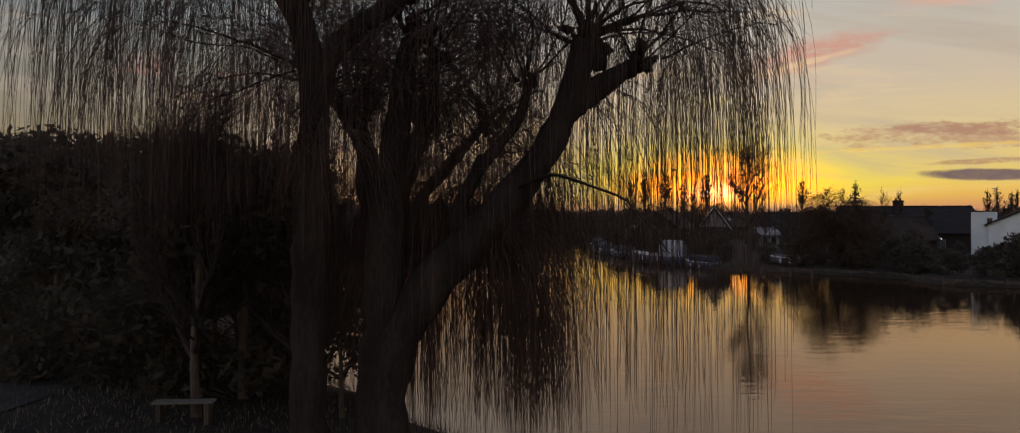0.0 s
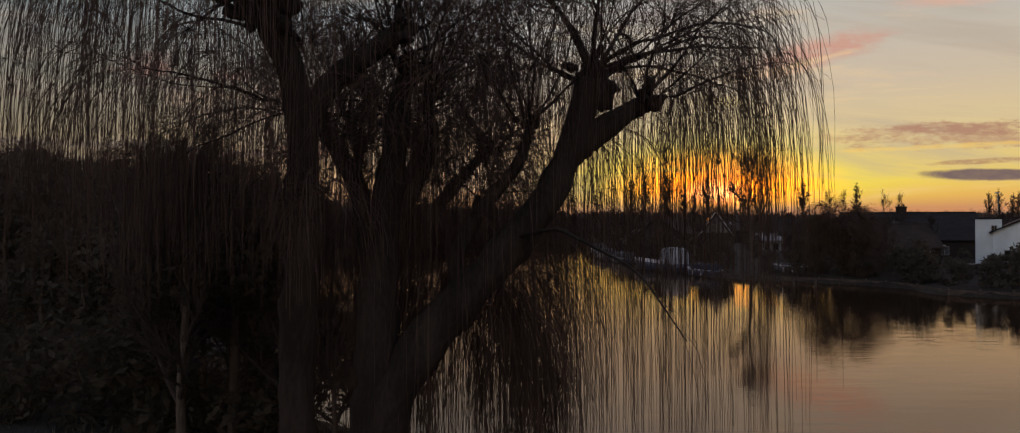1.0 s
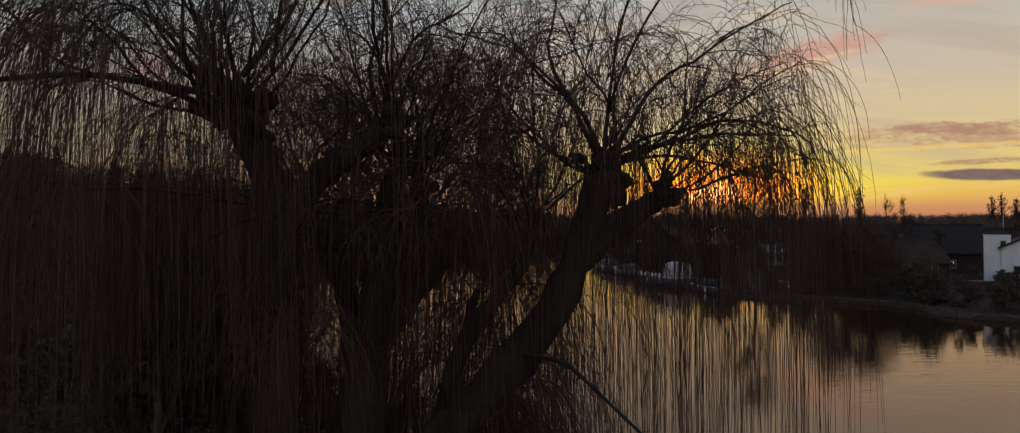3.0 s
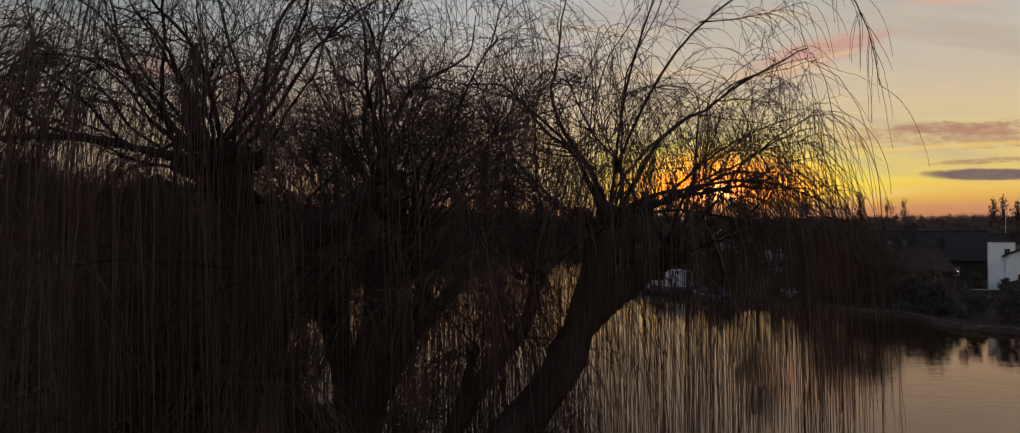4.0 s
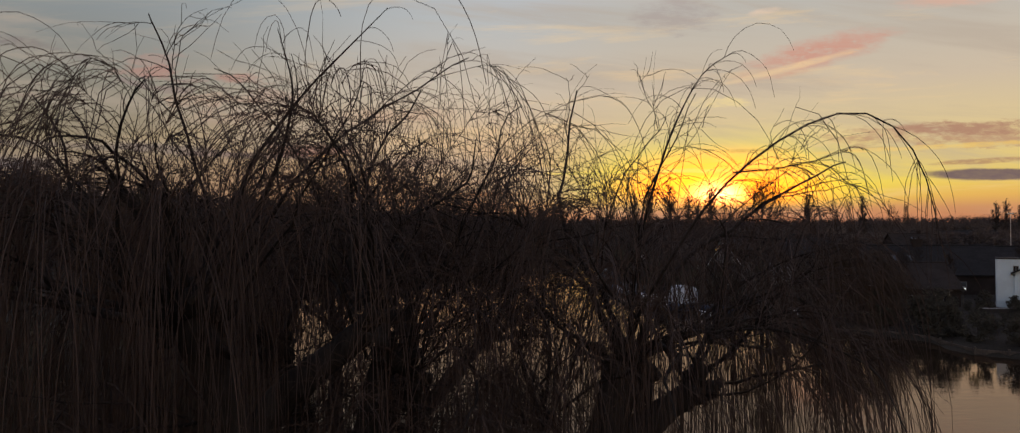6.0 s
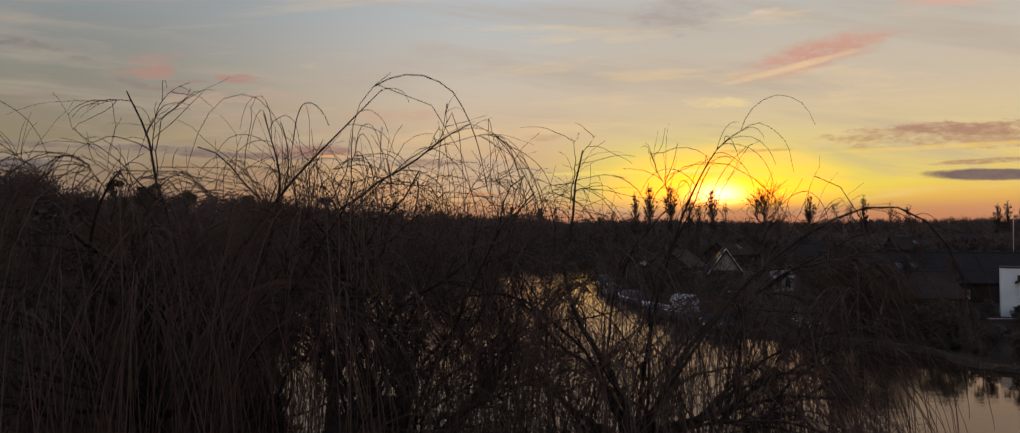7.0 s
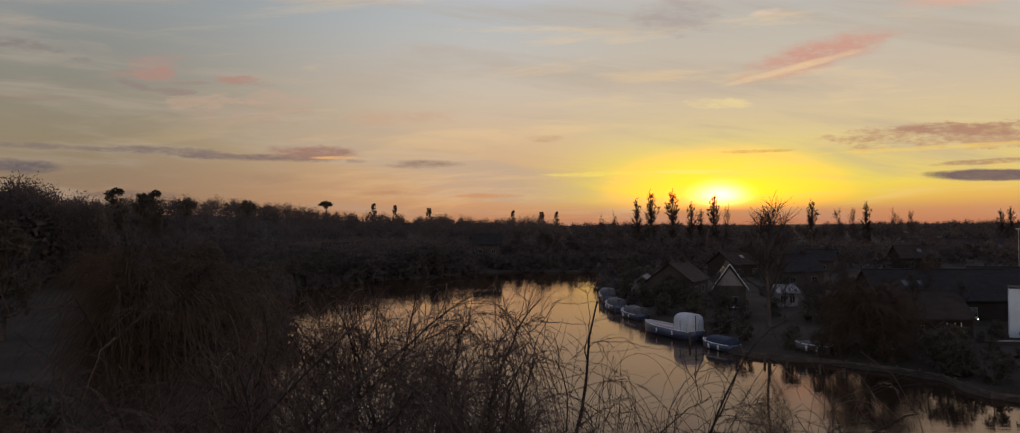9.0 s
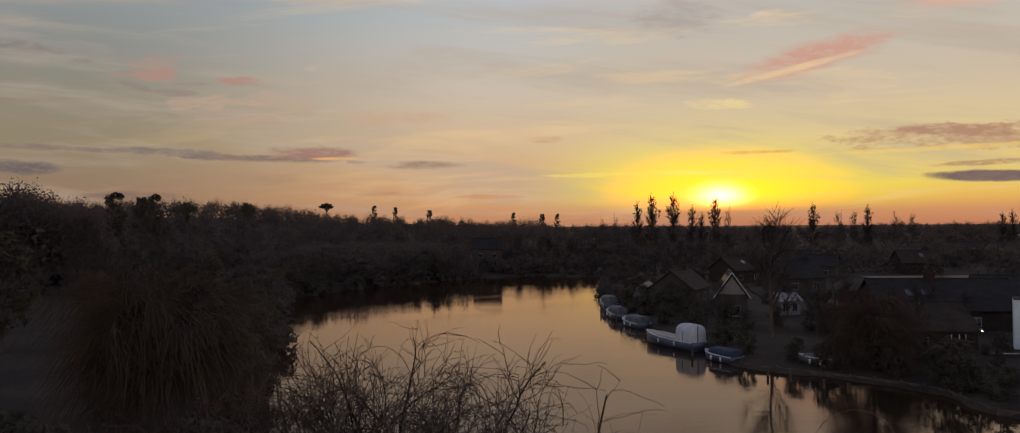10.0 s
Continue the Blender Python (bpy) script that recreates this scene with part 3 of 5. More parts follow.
        # hanging strands: out along the branch first, then over and down
        n4 = n * hd.get("strands", 24)
        pa, ta, _, _ = pick(rng, P3, R3, n4, 0.6, 1.0)
        pb, tb, _, _ = pick(rng, P2, R2, n4 * 2, 0.5, 1.0)
        p, t = np.concatenate([pa, pb]), np.concatenate([ta, tb])
        away = np.hypot(p[:, 0] - pos[0], p[:, 1] - pos[1])
        keep = rng.permutation(np.nonzero(away > hd.get("rim", 0.38) * hd["reach"])[0])[:n4]
        p, t = p[keep], t[keep]
        n4 = len(p)
        fall = np.maximum(p[:, 2] + inv[2] - floor, 0.6)
        L4 = np.where(rng.uniform(0, 1, n4) < hd.get("long", 0.4), fall * rng.uniform(0.55, 1.0, n4), np.minimum(fall, rng.uniform(0.5, 2.4, n4)))
        outer = p[:, 0] + inv[0] > hd.get("skirt", 99)
        hem = hd.get("hem", 0.0)
        if hem:
            L4 = np.minimum(L4, np.maximum(p[:, 2] + inv[2] - rng.uniform(hem, hem + 2.0, n4), 0.3))
        L4 = np.where(outer, np.minimum(L4, np.maximum(p[:, 2] + inv[2] - rng.uniform(4.6, 6.4, n4), 0.4)), L4)
        if clear:      # strands in front of the leaning limb stay short
            front = (p[:, 0] + inv[0] > clear[0]) & (p[:, 0] + inv[0] < clear[1]) & (p[:, 1] + inv[1] < clear[2]) & (rng.uniform(0, 1, n4) > 0.12)
            L4 = np.where(front, np.clip(p[:, 2] + inv[2] - 6.9, 0.4, L4), L4)
        pull = 0.16 * L4 * rng.uniform(0.7, 1.8, n4) / hd.get("bow", 1.0)
        P4 = within(wander(rng, p, unit(bent(rng, t, 0.2)), L4, 12, 0.05, np.maximum(pull, 0.3), 0.15), 0.2)
        n4 = len(P4)
        P4[:, :, 2] = np.maximum(P4[:, :, 2], floor - 0.6 - inv[2])
        R4 = np.linspace(1, 0.65, 12)[None] * rng.uniform(0.55, 1.2, n4)[:, None] * strand_r
        tw = part("crown", mesh_of("crown", *merged([tubes(P3, R3, 3), tubes(P4, R4, 3)]), TWIG), TWIG, tree, "thin hanging yellow-brown willow twigs")
        tw["kind"] = "stuff"
    return tree


def branch_line(tree, base, pts, r0, r1, seed, strands=60, floor=1.5):
    """One long arching branch of its own with a fringe of strands."""
    rng = np.random.default_rng(seed)
    c = spline(np.array(pts) - np.array(base), 22)
    r = np.linspace(r0, r1, 22)
    part("branch", mesh_of("branch", *tubes(c[None], r[None], 6), BARK, True), BARK, tree)
    p, t, _, _ = pick(rng, c[None], r[None], strands, 0.35, 1.0)
    L = rng.uniform(0.3, 1.9, strands) * (1.3 if strands > 50 else 0.6)
    P = wander(rng, p, fork(rng, t, 10, 60), L, 9, 0.08, 0.25 + 0.2 * L, 0.4)
    R = np.linspace(1, .55, 9)[None] * np.full((strands, 1), 0.0040)
    part("crown", mesh_of("crown", *tubes(P, R, 3), TWIG), TWIG, tree, "thin hanging yellow-brown willow twigs")["kind"] = "stuff"


limbs, heads = [], []
limbs.append(([(-2.05, 12.9, 0.45), (-2.1, 12.9, 2.0), (-2.05, 13.0, 3.6), (-2.05, 13.2, 5.4), (-1.9, 13.3, 6.6), (-1.65, 13.2, 8.2)], 0.5, 0.17))
limbs.append(([(-2.2, 12.9, 1.7), (-1.85, 12.8, 3.0), (-1.28, 12.8, 3.98), (-0.25, 12.8, 5.05), (0.36, 12.8, 5.8), (0.85, 12.9, 6.5), (1.15, 13.1, 7.2), (1.4, 13.3, 8.15)], 0.40, 0.22))
limbs.append(([(1.0, 13.0, 6.85), (1.55, 13.25, 7.35), (2.32, 13.45, 7.8)], 0.23, 0.17))
limbs.append(([(-3.25, 12.8, 0.4), (-3.3, 12.7, 2.6), (-3.2, 12.6, 4.6), (-3.12, 12.4, 6.2), (-3.05, 12.3, 7.5), (-3.2, 12.1, 8.2), (-3.55, 12.0, 8.95)], 0.32, 0.22))
limbs.append(([(-3.1, 12.3, 7.3), (-2.6, 12.4, 8.05), (-1.7, 12.6, 8.75)], 0.21, 0.15))
limbs.append(([(-0.6, 13.2, 4.2), (-0.85, 13.2, 5.2), (-0.5, 13.2, 5.9), (0.25, 13.3, 6.8), (0.4, 13.3, 7.4)], 0.15, 0.08))
limbs.append(([(-2.0, 13.1, 4.6), (-2.7, 14.4, 6.6), (-3.7, 15.8, 7.9)], 0.22, 0.15))
limbs.append(([(-1.3, 13.2, 3.7), (-0.9, 13.9, 5.0), (-0.5, 14.7, 6.3)], 0.12, 0.06))
limbs.append(([(-2.1, 13.2, 5.2), (-1.6, 13.4, 6.3), (-1.2, 13.6, 7.2), (-1.35, 13.5, 7.9)], 0.16, 0.12))
heads.append(dict(at=(1.42, 13.3, 8.2), zmax=11.9, xmax=4.3, ymin=10.6, n=17, reach=4.1, lean=(0.14, 0, 0.12), side=8, strands=30, twigs=32, long=0.6, el=(2, 84), rim=0.45, skirt=3.6, thick=1.6))
heads.append(dict(at=(2.35, 13.45, 7.85), xmax=4.4, ymin=11.0, n=10, reach=2.9, lean=(0.2, 0, 0.05), burr=0.26, side=8, strands=150, twigs=34, long=0.75, el=(-4, 60), skirt=3.6, rim=0.2))
heads.append(dict(hem=4.2, at=(-1.6, 13.2, 8.3), zmax=11.6, n=15, reach=4.2, side=9, strands=18, twigs=40, long=0.3, el=(20, 85), rim=0.3, burr=0.35))
heads.append(dict(hem=4.6, at=(-3.55, 12.0, 8.95), zmax=12.05, n=15, reach=4.3, lean=(-0.15, 0, 0.05), side=9, strands=24, twigs=32, long=0.3, thick=1.5, el=(10, 82), rim=0.4))
heads.append(dict(hem=4.6, at=(-3.75, 12.0, 8.85), zmax=11.35, n=12, reach=5.2, burr=0, lean=(-0.65, 0.1, 0.14), side=9, strands=105, twigs=26, long=0.5, el=(6, 58), droop=1.0, rim=0.2, bow=1.3, thick=1.5))
heads.append(dict(hem=4.6, at=(-3.4, 12.6, 7.6), n=9, reach=3.4, burr=0, lean=(-0.5, 0.2, -0.1), side=7, strands=100, twigs=26, long=0.6, el=(-10, 35), thick=0.8, rim=0.1))
heads.append(dict(hem=4.2, at=(-1.65, 12.6, 8.75), zmax=12.0, xmax=-0.5, n=11, reach=3.6, burr=0.32, side=9, lean=(-0.05, 0, 0.1), strands=30, twigs=44, long=0.2, el=(15, 85), thick=1.2))
heads.append(dict(at=(0.4, 13.3, 7.5), zmax=11.6, ymin=12.0, n=11, reach=4.2, burr=0.2, side=8, strands=14, twigs=40, long=0.4, el=(25, 85), rim=0.4))
heads.append(dict(hem=4.2, at=(-1.3, 13.5, 8.0), zmax=11.3, n=11, reach=4.0, burr=0.22, side=8, strands=14, twigs=38, long=0.4, el=(25, 85), rim=0.4))
heads.append(dict(hem=4.6, at=(-3.7, 15.8, 8.0), zmax=11.2, n=14, reach=4.2, lean=(-0.3, 0, 0), strands=55, twigs=32, long=0.6))
heads.append(dict(at=(-0.5, 14.7, 6.3), clean=0.1, ymin=13.6, zmax=8.2, n=10, reach=2.4, burr=0.0, strands=60, twigs=24, long=0.9, thick=0.6, el=(-10, 60), rim=0.2))
heads.append(dict(at=(-0.7, 14.1, 4.3), clean=0.1, ymin=13.5, n=12, reach=1.5, burr=0.0, side=5, strands=165, twigs=24, long=0.9, thick=0.5, el=(-20, 40), rim=0.1))
# inner growth below the pollard heads
heads.append(dict(hem=4.2, at=(-1.5, 13.3, 7.6), clean=0.1, zmax=9.2, ymin=11.2, n=12, reach=2.4, burr=0.0, side=8, strands=18, twigs=46, long=0.15, thick=0.6, el=(-25, 40), rim=0.1))
heads.append(dict(hem=4.2, at=(-2.9, 12.6, 7.2), clean=0.1, zmax=9.2, ymin=11.0, n=11, reach=2.2, burr=0.0, side=8, strands=20, twigs=40, long=0.2, thick=0.6, el=(-25, 40), rim=0.1))
near_willow = willow("willow_tree", "large bare pollarded weeping willow on the near bank", limbs, heads, 11, 0.7, 0.0049, (-1.9, 1.7, 13.4))
b0 = tuple(near_willow.matrix_world.translation)
branch_line(near_willow, b0, [(1.42, 13.2, 8.2), (1.3, 12.2, 8.75), (1.43, 11.2, 9.39), (1.76, 10.9, 10.06), (2.10, 10.9, 10.45), (2.76, 10.9, 10.92), (3.35, 10.9, 11.14), (3.82, 10.9, 10.82), (4.02, 10.9, 10.25), (4.08, 10.9, 9.75)], 0.024, 0.004, 5, 46)
branch_line(near_willow, b0, [(1.42, 13.2, 8.2), (1.45, 12.8, 9.2), (1.55, 12.5, 10.07), (1.85, 12.45, 11.05), (2.23, 12.4, 11.8), (2.5, 12.4, 11.9)], 0.028, 0.004, 6, 40)
branch_line(near_willow, b0, [(2.1, 10.9, 10.45), (2.5, 10.9, 10.48), (2.9, 10.9, 10.56), (3.2, 10.9, 10.66)], 0.010, 0.003, 12, 16)
branch_line(near_willow, b0, [(0.2, 12.6, 5.6), (0.7, 11.2, 5.75), (1.43, 8.9, 5.3), (1.7, 7.9, 4.7)], 0.035, 0.006, 10, 14)
branch_line(near_willow, b0, [(-3.6, 11.2, 9.0), (-5.2, 11.4, 9.3), (-7.0, 11.6, 9.2), (-8.6, 11.8, 8.3), (-9.3, 11.8, 7.2)], 0.05, 0.008, 7, 160)
branch_line(near_willow, b0, [(-2.9, 11.4, 9.3), (-2.7, 11.3, 10.5), (-2.1, 11.3, 11.3), (-1.6, 11.3, 11.8), (-1.25, 11.3, 12.15)], 0.03, 0.004, 8, 12)
branch_line(near_willow, b0, [(-3.2, 11.2, 9.2), (-2.7, 11.2, 9.8), (-2.3, 11.2, 10.6), (-2.15, 11.2, 11.3), (-2.3, 11.1, 11.9)], 0.035, 0.004, 9, 14)

willow("willow_tree", "second bare willow behind the first at the water's edge", [
    ([(-3.2, 19.0, 0.3), (-3.2, 19.1, 2.5), (-2.9, 19.3, 5.0), (-2.4, 19.5, 6.6), (-2.1, 19.6, 7.7)], 0.36, 0.2),
    ([(-3.0, 19.2, 4.4), (-1.9, 19.6, 6.0), (-0.6, 19.8, 7.5)], 0.2, 0.12),
    ([(-3.1, 19.2, 4.0), (-3.7, 19.6, 6.0), (-3.7, 20.0, 7.7)], 0.2, 0.12),
], [
    dict(at=(-0.9, 18.6, 6.0), ymin=17, zmax=7.6, n=8, reach=2.2, burr=0.0, strands=50, twigs=24, long=0.9, thick=0.6, el=(-10, 50), rim=0.1),
    dict(at=(-0.45, 19.9, 7.6), zmax=11.8, xmax=0.9, n=18, reach=4.6, burr=0.25, strands=14, twigs=58, side=11, el=(15, 80), lean=(0.16, 0, 0.08), droop=0.9, thick=1.9, sag=0.5),
    dict(at=(-2.1, 19.6, 7.8), zmax=11.8, n=18, reach=4.3, burr=0.3, strands=8, twigs=62, side=13, el=(15, 82), droop=0.5, thick=1.8, sag=0.35),
    dict(at=(-3.7, 20.0, 7.8), zmax=11.9, n=18, reach=4.0, burr=0.25, strands=8, twigs=62, side=13, el=(15, 82), lean=(-0.05, 0, 0.1), droop=0.5, thick=1.8, sag=0.35),
], 23, 0.5, 0.0082)


def bare_tree(name, label, h, spread, seed, twig=WOOD_TWIG, n1=9, n2=8, n3=9, tip=0.012, shape="round", x=0, y=-200):
    """A leafless tree: trunk, boughs, and a crown of fine twigs."""
    rng = np.random.default_rng(seed)
    t = thing(name, pose(x, y, 0), label, "tree")
    trunk = np.array([(0, 0, -0.3), (0.01 * h * rng.normal(), 0.01 * h * rng.normal(), 0.25 * h), (0.02 * h * rng.normal(), 0.02 * h * rng.normal(), 0.55 * h), (0.03 * h * rng.normal(), 0, 0.86 * h)])
    if shape == "poplar":
        trunk[:, :2] *= 0.4
        trunk[3, 2] = 0.97 * h
    c = spline(trunk, 12)
    R = np.linspace(0.032, 0.006 if shape != "poplar" else 0.002, 12) * h * 0.6
    R[0] *= 1.35
    part("trunk", mesh_of("trunk", *tubes(c[None], R[None], 8), GREY_BARK, True), GREY_BARK, t)
    lo = 0.22 if shape != "poplar" else 0.08
    n = n1 + 4
    f = np.sort(lo + (1 - lo) * rng.uniform(0, 1, n) ** (0.8 if shape == "poplar" else 1.0))
    p = np.stack([np.interp(f * 11, np.arange(12), c[:, k]) for k in range(3)], 1)
    az = np.arange(n) * 2.4 + rng.uniform(0, 1, n)
    if shape == "poplar":
        el = np.radians(rng.uniform(62, 77, n))
        L = h * rng.uniform(0.8, 1.1, n) * np.minimum(0.2, 0.02 + 0.42 * (1.0 - f))
    elif shape == "weep":
        el = np.radians(rng.uniform(15, 70, n))
        L = h * spread * rng.uniform(0.6, 1.0, n)
    else:
        el = np.radians(rng.uniform(12, 50, n) + 35 * f)
        L = h * spread * rng.uniform(0.75, 1.05, n) * (1.25 - 0.75 * f)
    d = np.stack([np.cos(az) * np.cos(el), np.sin(az) * np.cos(el), np.sin(el)], 1)
    P1 = grow(rng, p, d, L, 8, np.full(n, 0.4 if shape == "weep" else -0.2) / h * rng.uniform(.5, 1.2, n), 0.22)
    R1 = np.linspace(1, 0.3, 8)[None] * (0.011 * h * (1.2 - 0.8 * f) * (0.32 if shape == "poplar" else 1))[:, None]
    k2 = n * n2
    p, tg, r, who = pick(rng, P1, R1, k2, 0.2, 1.0, L ** 1.5 if shape == "poplar" else None)
    fit2 = 0.25 + 0.95 * (1 - f[who]) if shape == "poplar" else np.ones(k2)
    up = 0.25 if shape != "weep" else -0.1
    P2 = grow(rng, p, unit(bent(rng, tg, 0.5) + [0, 0, up]), fit2 * rng.uniform(0.25, 0.6, k2) * h * spread * 0.75, 5, np.full(k2, 0.9 if shape == "weep" else 0.05) / h, 0.25)
    R2 = np.linspace(1, 0.4, 5)[None] * (r * 0.55)[:, None]
    k3 = k2 * n3
    p, tg, r, who = pick(rng, P2, R2, k3, 0.15, 1.0)
    if shape == "weep":
        P3 = grow(rng, p, unit(bent(rng, tg, 0.35)), rng.uniform(0.08, 0.34, k3) * h, 5, rng.uniform(2, 5, k3) / h, 0.2)
    else:
        P3 = grow(rng, p, unit(bent(rng, tg, 0.4 if shape == "poplar" else 0.55) + [0, 0, 0.2]), rng.uniform(0.06, 0.16, k3) * h * (0.4 * fit2[who] if shape == "poplar" else 1), 2, np.zeros(k3), 0.0)
    R3 = np.linspace(1, 0.5, P3.shape[1])[None] * np.full((k3, 1), tip)
    part("crown", mesh_of("crown", *merged([tubes(P1, R1, 5), tubes(P2, R2, 3), tubes(P3, R3, 3)]), twig), twig, t)
    return t


def leafy_tree(name, label, h, spread, seed, shape="round", x=0, y=-200, leaf=0.16, count=2600, trunk_to=0.6):
    """An evergreen: trunk and boughs with clumps of many small leaves."""
    rng = np.random.default_rng(seed)
    t = thing(name, pose(x, y, 0), label, "tree")
    c = spline([(0, 0, -0.3), (0.02 * h, 0, 0.35 * h), (0, 0.02 * h, trunk_to * h), (0.01 * h, 0, 0.9 * h)], 10)
    R = np.linspace(0.022, 0.006, 10) * h
    part("trunk", mesh_of("trunk", *tubes(c[None], R[None], 8), GREY_BARK, True), GREY_BARK, t)
    clumps = []
    n = 46
    for q in range(n):
        f = rng.uniform(0, 1)
        a = rng.uniform(0, 6.283)
        if shape == "cone":
            z, rr = 0.08 + 0.92 * f, spread * (1.02 - f) * rng.uniform(0.5, 1)
        elif shape == "umbrella":
            z, rr = 0.74 + 0.24 * (1 - 0.7 * f) * rng.uniform(0.2, 1), spread * math.sqrt(f)
        elif shape == "layered":
            level = rng.integers(0, 4)
            z, rr = 0.5 + 0.15 * level + rng.normal(0, .015), spread * (1 - 0.2 * level) * math.sqrt(f)
        elif shape == "bush":
            z, rr = 0.06 + 0.9 * f, spread * math.sqrt(max(0.05, 1 - (f - 0.15) ** 2)) * rng.uniform(0.3, 1)
        else:
            z = 0.25 + 0.75 * f
            rr = spread * math.sqrt(max(0.02, 1 - ((z - 0.6) / 0.42) ** 2)) * rng.uniform(0.45, 1)
        clumps.append((math.cos(a) * rr * h, math.sin(a) * rr * h, z * h))
    clumps = np.array(clumps)
    # boughs to the clumps
    f = np.clip(clumps[:, 2] / h - 0.12, 0.05, 0.95)
    p = np.stack([np.interp(f * 9, np.arange(10), c[:, k]) for k in range(3)], 1)
    s = np.linspace(0, 1, 5)[None, :, None]
    P = p[:, None] * (1 - s) + clumps[:, None] * s
    RR = np.linspace(1, 0.3, 5)[None] * np.full((n, 1), 0.005 * h)
    who = rng.integers(0, n, count)
    size = np.array([1.0, 1.0, 0.6 if shape == "umbrella" else 0.8]) * h * spread * (0.34 if shape != "layered" else 0.26)
    o = rng.normal(0, 1, (count, 3))
    o = unit(o) * rng.uniform(0.2, 1, (count, 1)) ** 0.5
    at = clumps[who] + o * size * rng.uniform(0.6, 1.0, (count, 1))
    a, b = unit(rng.normal(0, 1, (count, 3))), unit(rng.normal(0, 1, (count, 3)))
    sz = leaf * rng.uniform(0.6, 1.4, (count, 1))
    V = np.stack([at - a * sz, at - b * sz * 0.45, at + a * sz, at + b * sz * 0.45], 1).reshape(-1, 3)
    Q = np.arange(count * 4).reshape(-1, 4)
    part("crown", mesh_of("crown", *merged([tubes(P, RR, 3), (V, Q)]), EVERGREEN), EVERGREEN, t)
    return t


def plant(kinds, spots, seed, group=""):
    """Copies of a few trees, turned and scaled, each on the ground."""
    rng = np.random.default_rng(seed)
    for x, y, s in spots:
        src = kinds[rng.integers(0, len(kinds))]
        c = copy_thing(src, pose(x, y, on_ground(x, y), rng.normal(0, 1.5), rng.normal(0, 1.5), rng.uniform(0, 360)))
        c.scale = (s * rng.uniform(0.9, 1.12),) * 2 + (s,)
        if group:
            c["group"] = group


def drop_source(kinds, x, y):
    """Stand the originals among the others."""
    for q, ob in enumerate(kinds):
        px, py = x + q * 7.0, y + q * 5.0
        ob.matrix_world = pose(px, py, on_ground(px, py), 0, 0, 40 * q)


bare = [bare_tree("bare_tree", "bare broadleaf tree in winter with a twiggy crown", 13, 0.36, 40 + q, n1=9, n2=7, n3=6, tip=0.028) for q in range(4)]
ever = [leafy_tree("evergreen_tree", "dark evergreen tree with a dense rounded crown", 12, 0.27, 60 + q, leaf=0.40, count=1700) for q in range(2)]
bush = [leafy_tree("bush", "dark dense evergreen bush beside the water", 4.5, 0.5, 70 + q, "bush", leaf=0.26, count=1150, trunk_to=0.5) for q in range(2)]
near_bush = leafy_tree("bush", "dense dark evergreen bush on the near bank", 4.5, 0.5, 75, "bush", leaf=0.10, count=8000, trunk_to=0.5)
weep = [bare_tree("willow_tree", "reddish bare willow with a dense drooping crown", 11, 0.42, 80 + q, RUST_TWIG, 16, 13, 22, 0.016, "weep") for q in range(2)]

drop_source(bare, -70, 96)
drop_source(ever, -60, 80)
drop_source(bush, -22, 40)

weep[0].matrix_world = pose(-21.5, 52, on_ground(-21.5, 52), 0, 0, 20)
weep[0].scale = (1.15, 1.15, 1.0)
weep[1].matrix_world = pose(33.0, 75.5, on_ground(33.0, 75.5), 0, 0, 70)
weep[1].scale = (0.85, 0.85, 0.56)

rng = np.random.default_rng(3)
spots = []
# wood on the left bank and the hill behind it
for _ in range(96):
    y = rng.uniform(55, 250)
    edge = np.interp(y, [30, 65, 90, 110, 153, 193, 207], [-13, -24, -29, -34, -46, -25, -11])
    x = edge - 4 - abs(rng.normal(0, 1)) * 34
    s = rng.uniform(0.65, 1.0) * np.interp(y, [55, 110, 150, 250], [0.85, 0.8, 0.5, 0.42])
    spots.append((x, y, s))
plant(bare, spots[:60], 5, "wood on the far bank")
plant(ever, spots[60:], 6, "wood on the far bank")
# far bank at the bend
spots = [(rng.uniform(-28, 75), rng.uniform(246, 300), rng.uniform(0.45, 0.7)) for _ in range(48)]
plant(bare, spots[:34], 7, "trees at the river bend")
plant(ever, spots[34:], 8, "trees at the river bend")
# gardens on the right bank
spots = [(47.5, 95.0, 0.4), (58, 108, 0.42), (44.5, 111, 0.42), (62.5, 93.5, 0.4), (46, 109.5, 0.42), (45, 90.5, 0.36), (38.2, 83, 0.42), (40.8, 82, 0.36), (47.2, 86, 0.38), (35.5, 95, 0.42), (33.5, 98.5, 0.4), (38, 103, 0.42), (27.5, 108, 0.42), (39.5, 92, 0.38), (40.5, 97, 0.42), (47.5, 92.5, 0.4), (63.5, 98, 0.42)]
while len(spots) < 66:
    x, y = rng.uniform(20, 130), rng.uniform(72, 250)
    if shore_distance(np.array([x]), np.array([y]))[0] > 4 and not (36 < x < 64 and 72 < y < 107) and not (26 < x < 44 and 90 < y < 120) and not (60 < x < 146 and 118 < y < 192):
        spots.append((x, y, rng.uniform(0.22, 0.36)))
plant(bare, spots[:44], 9, "garden trees")
plant(ever, spots[44:], 10, "garden trees")
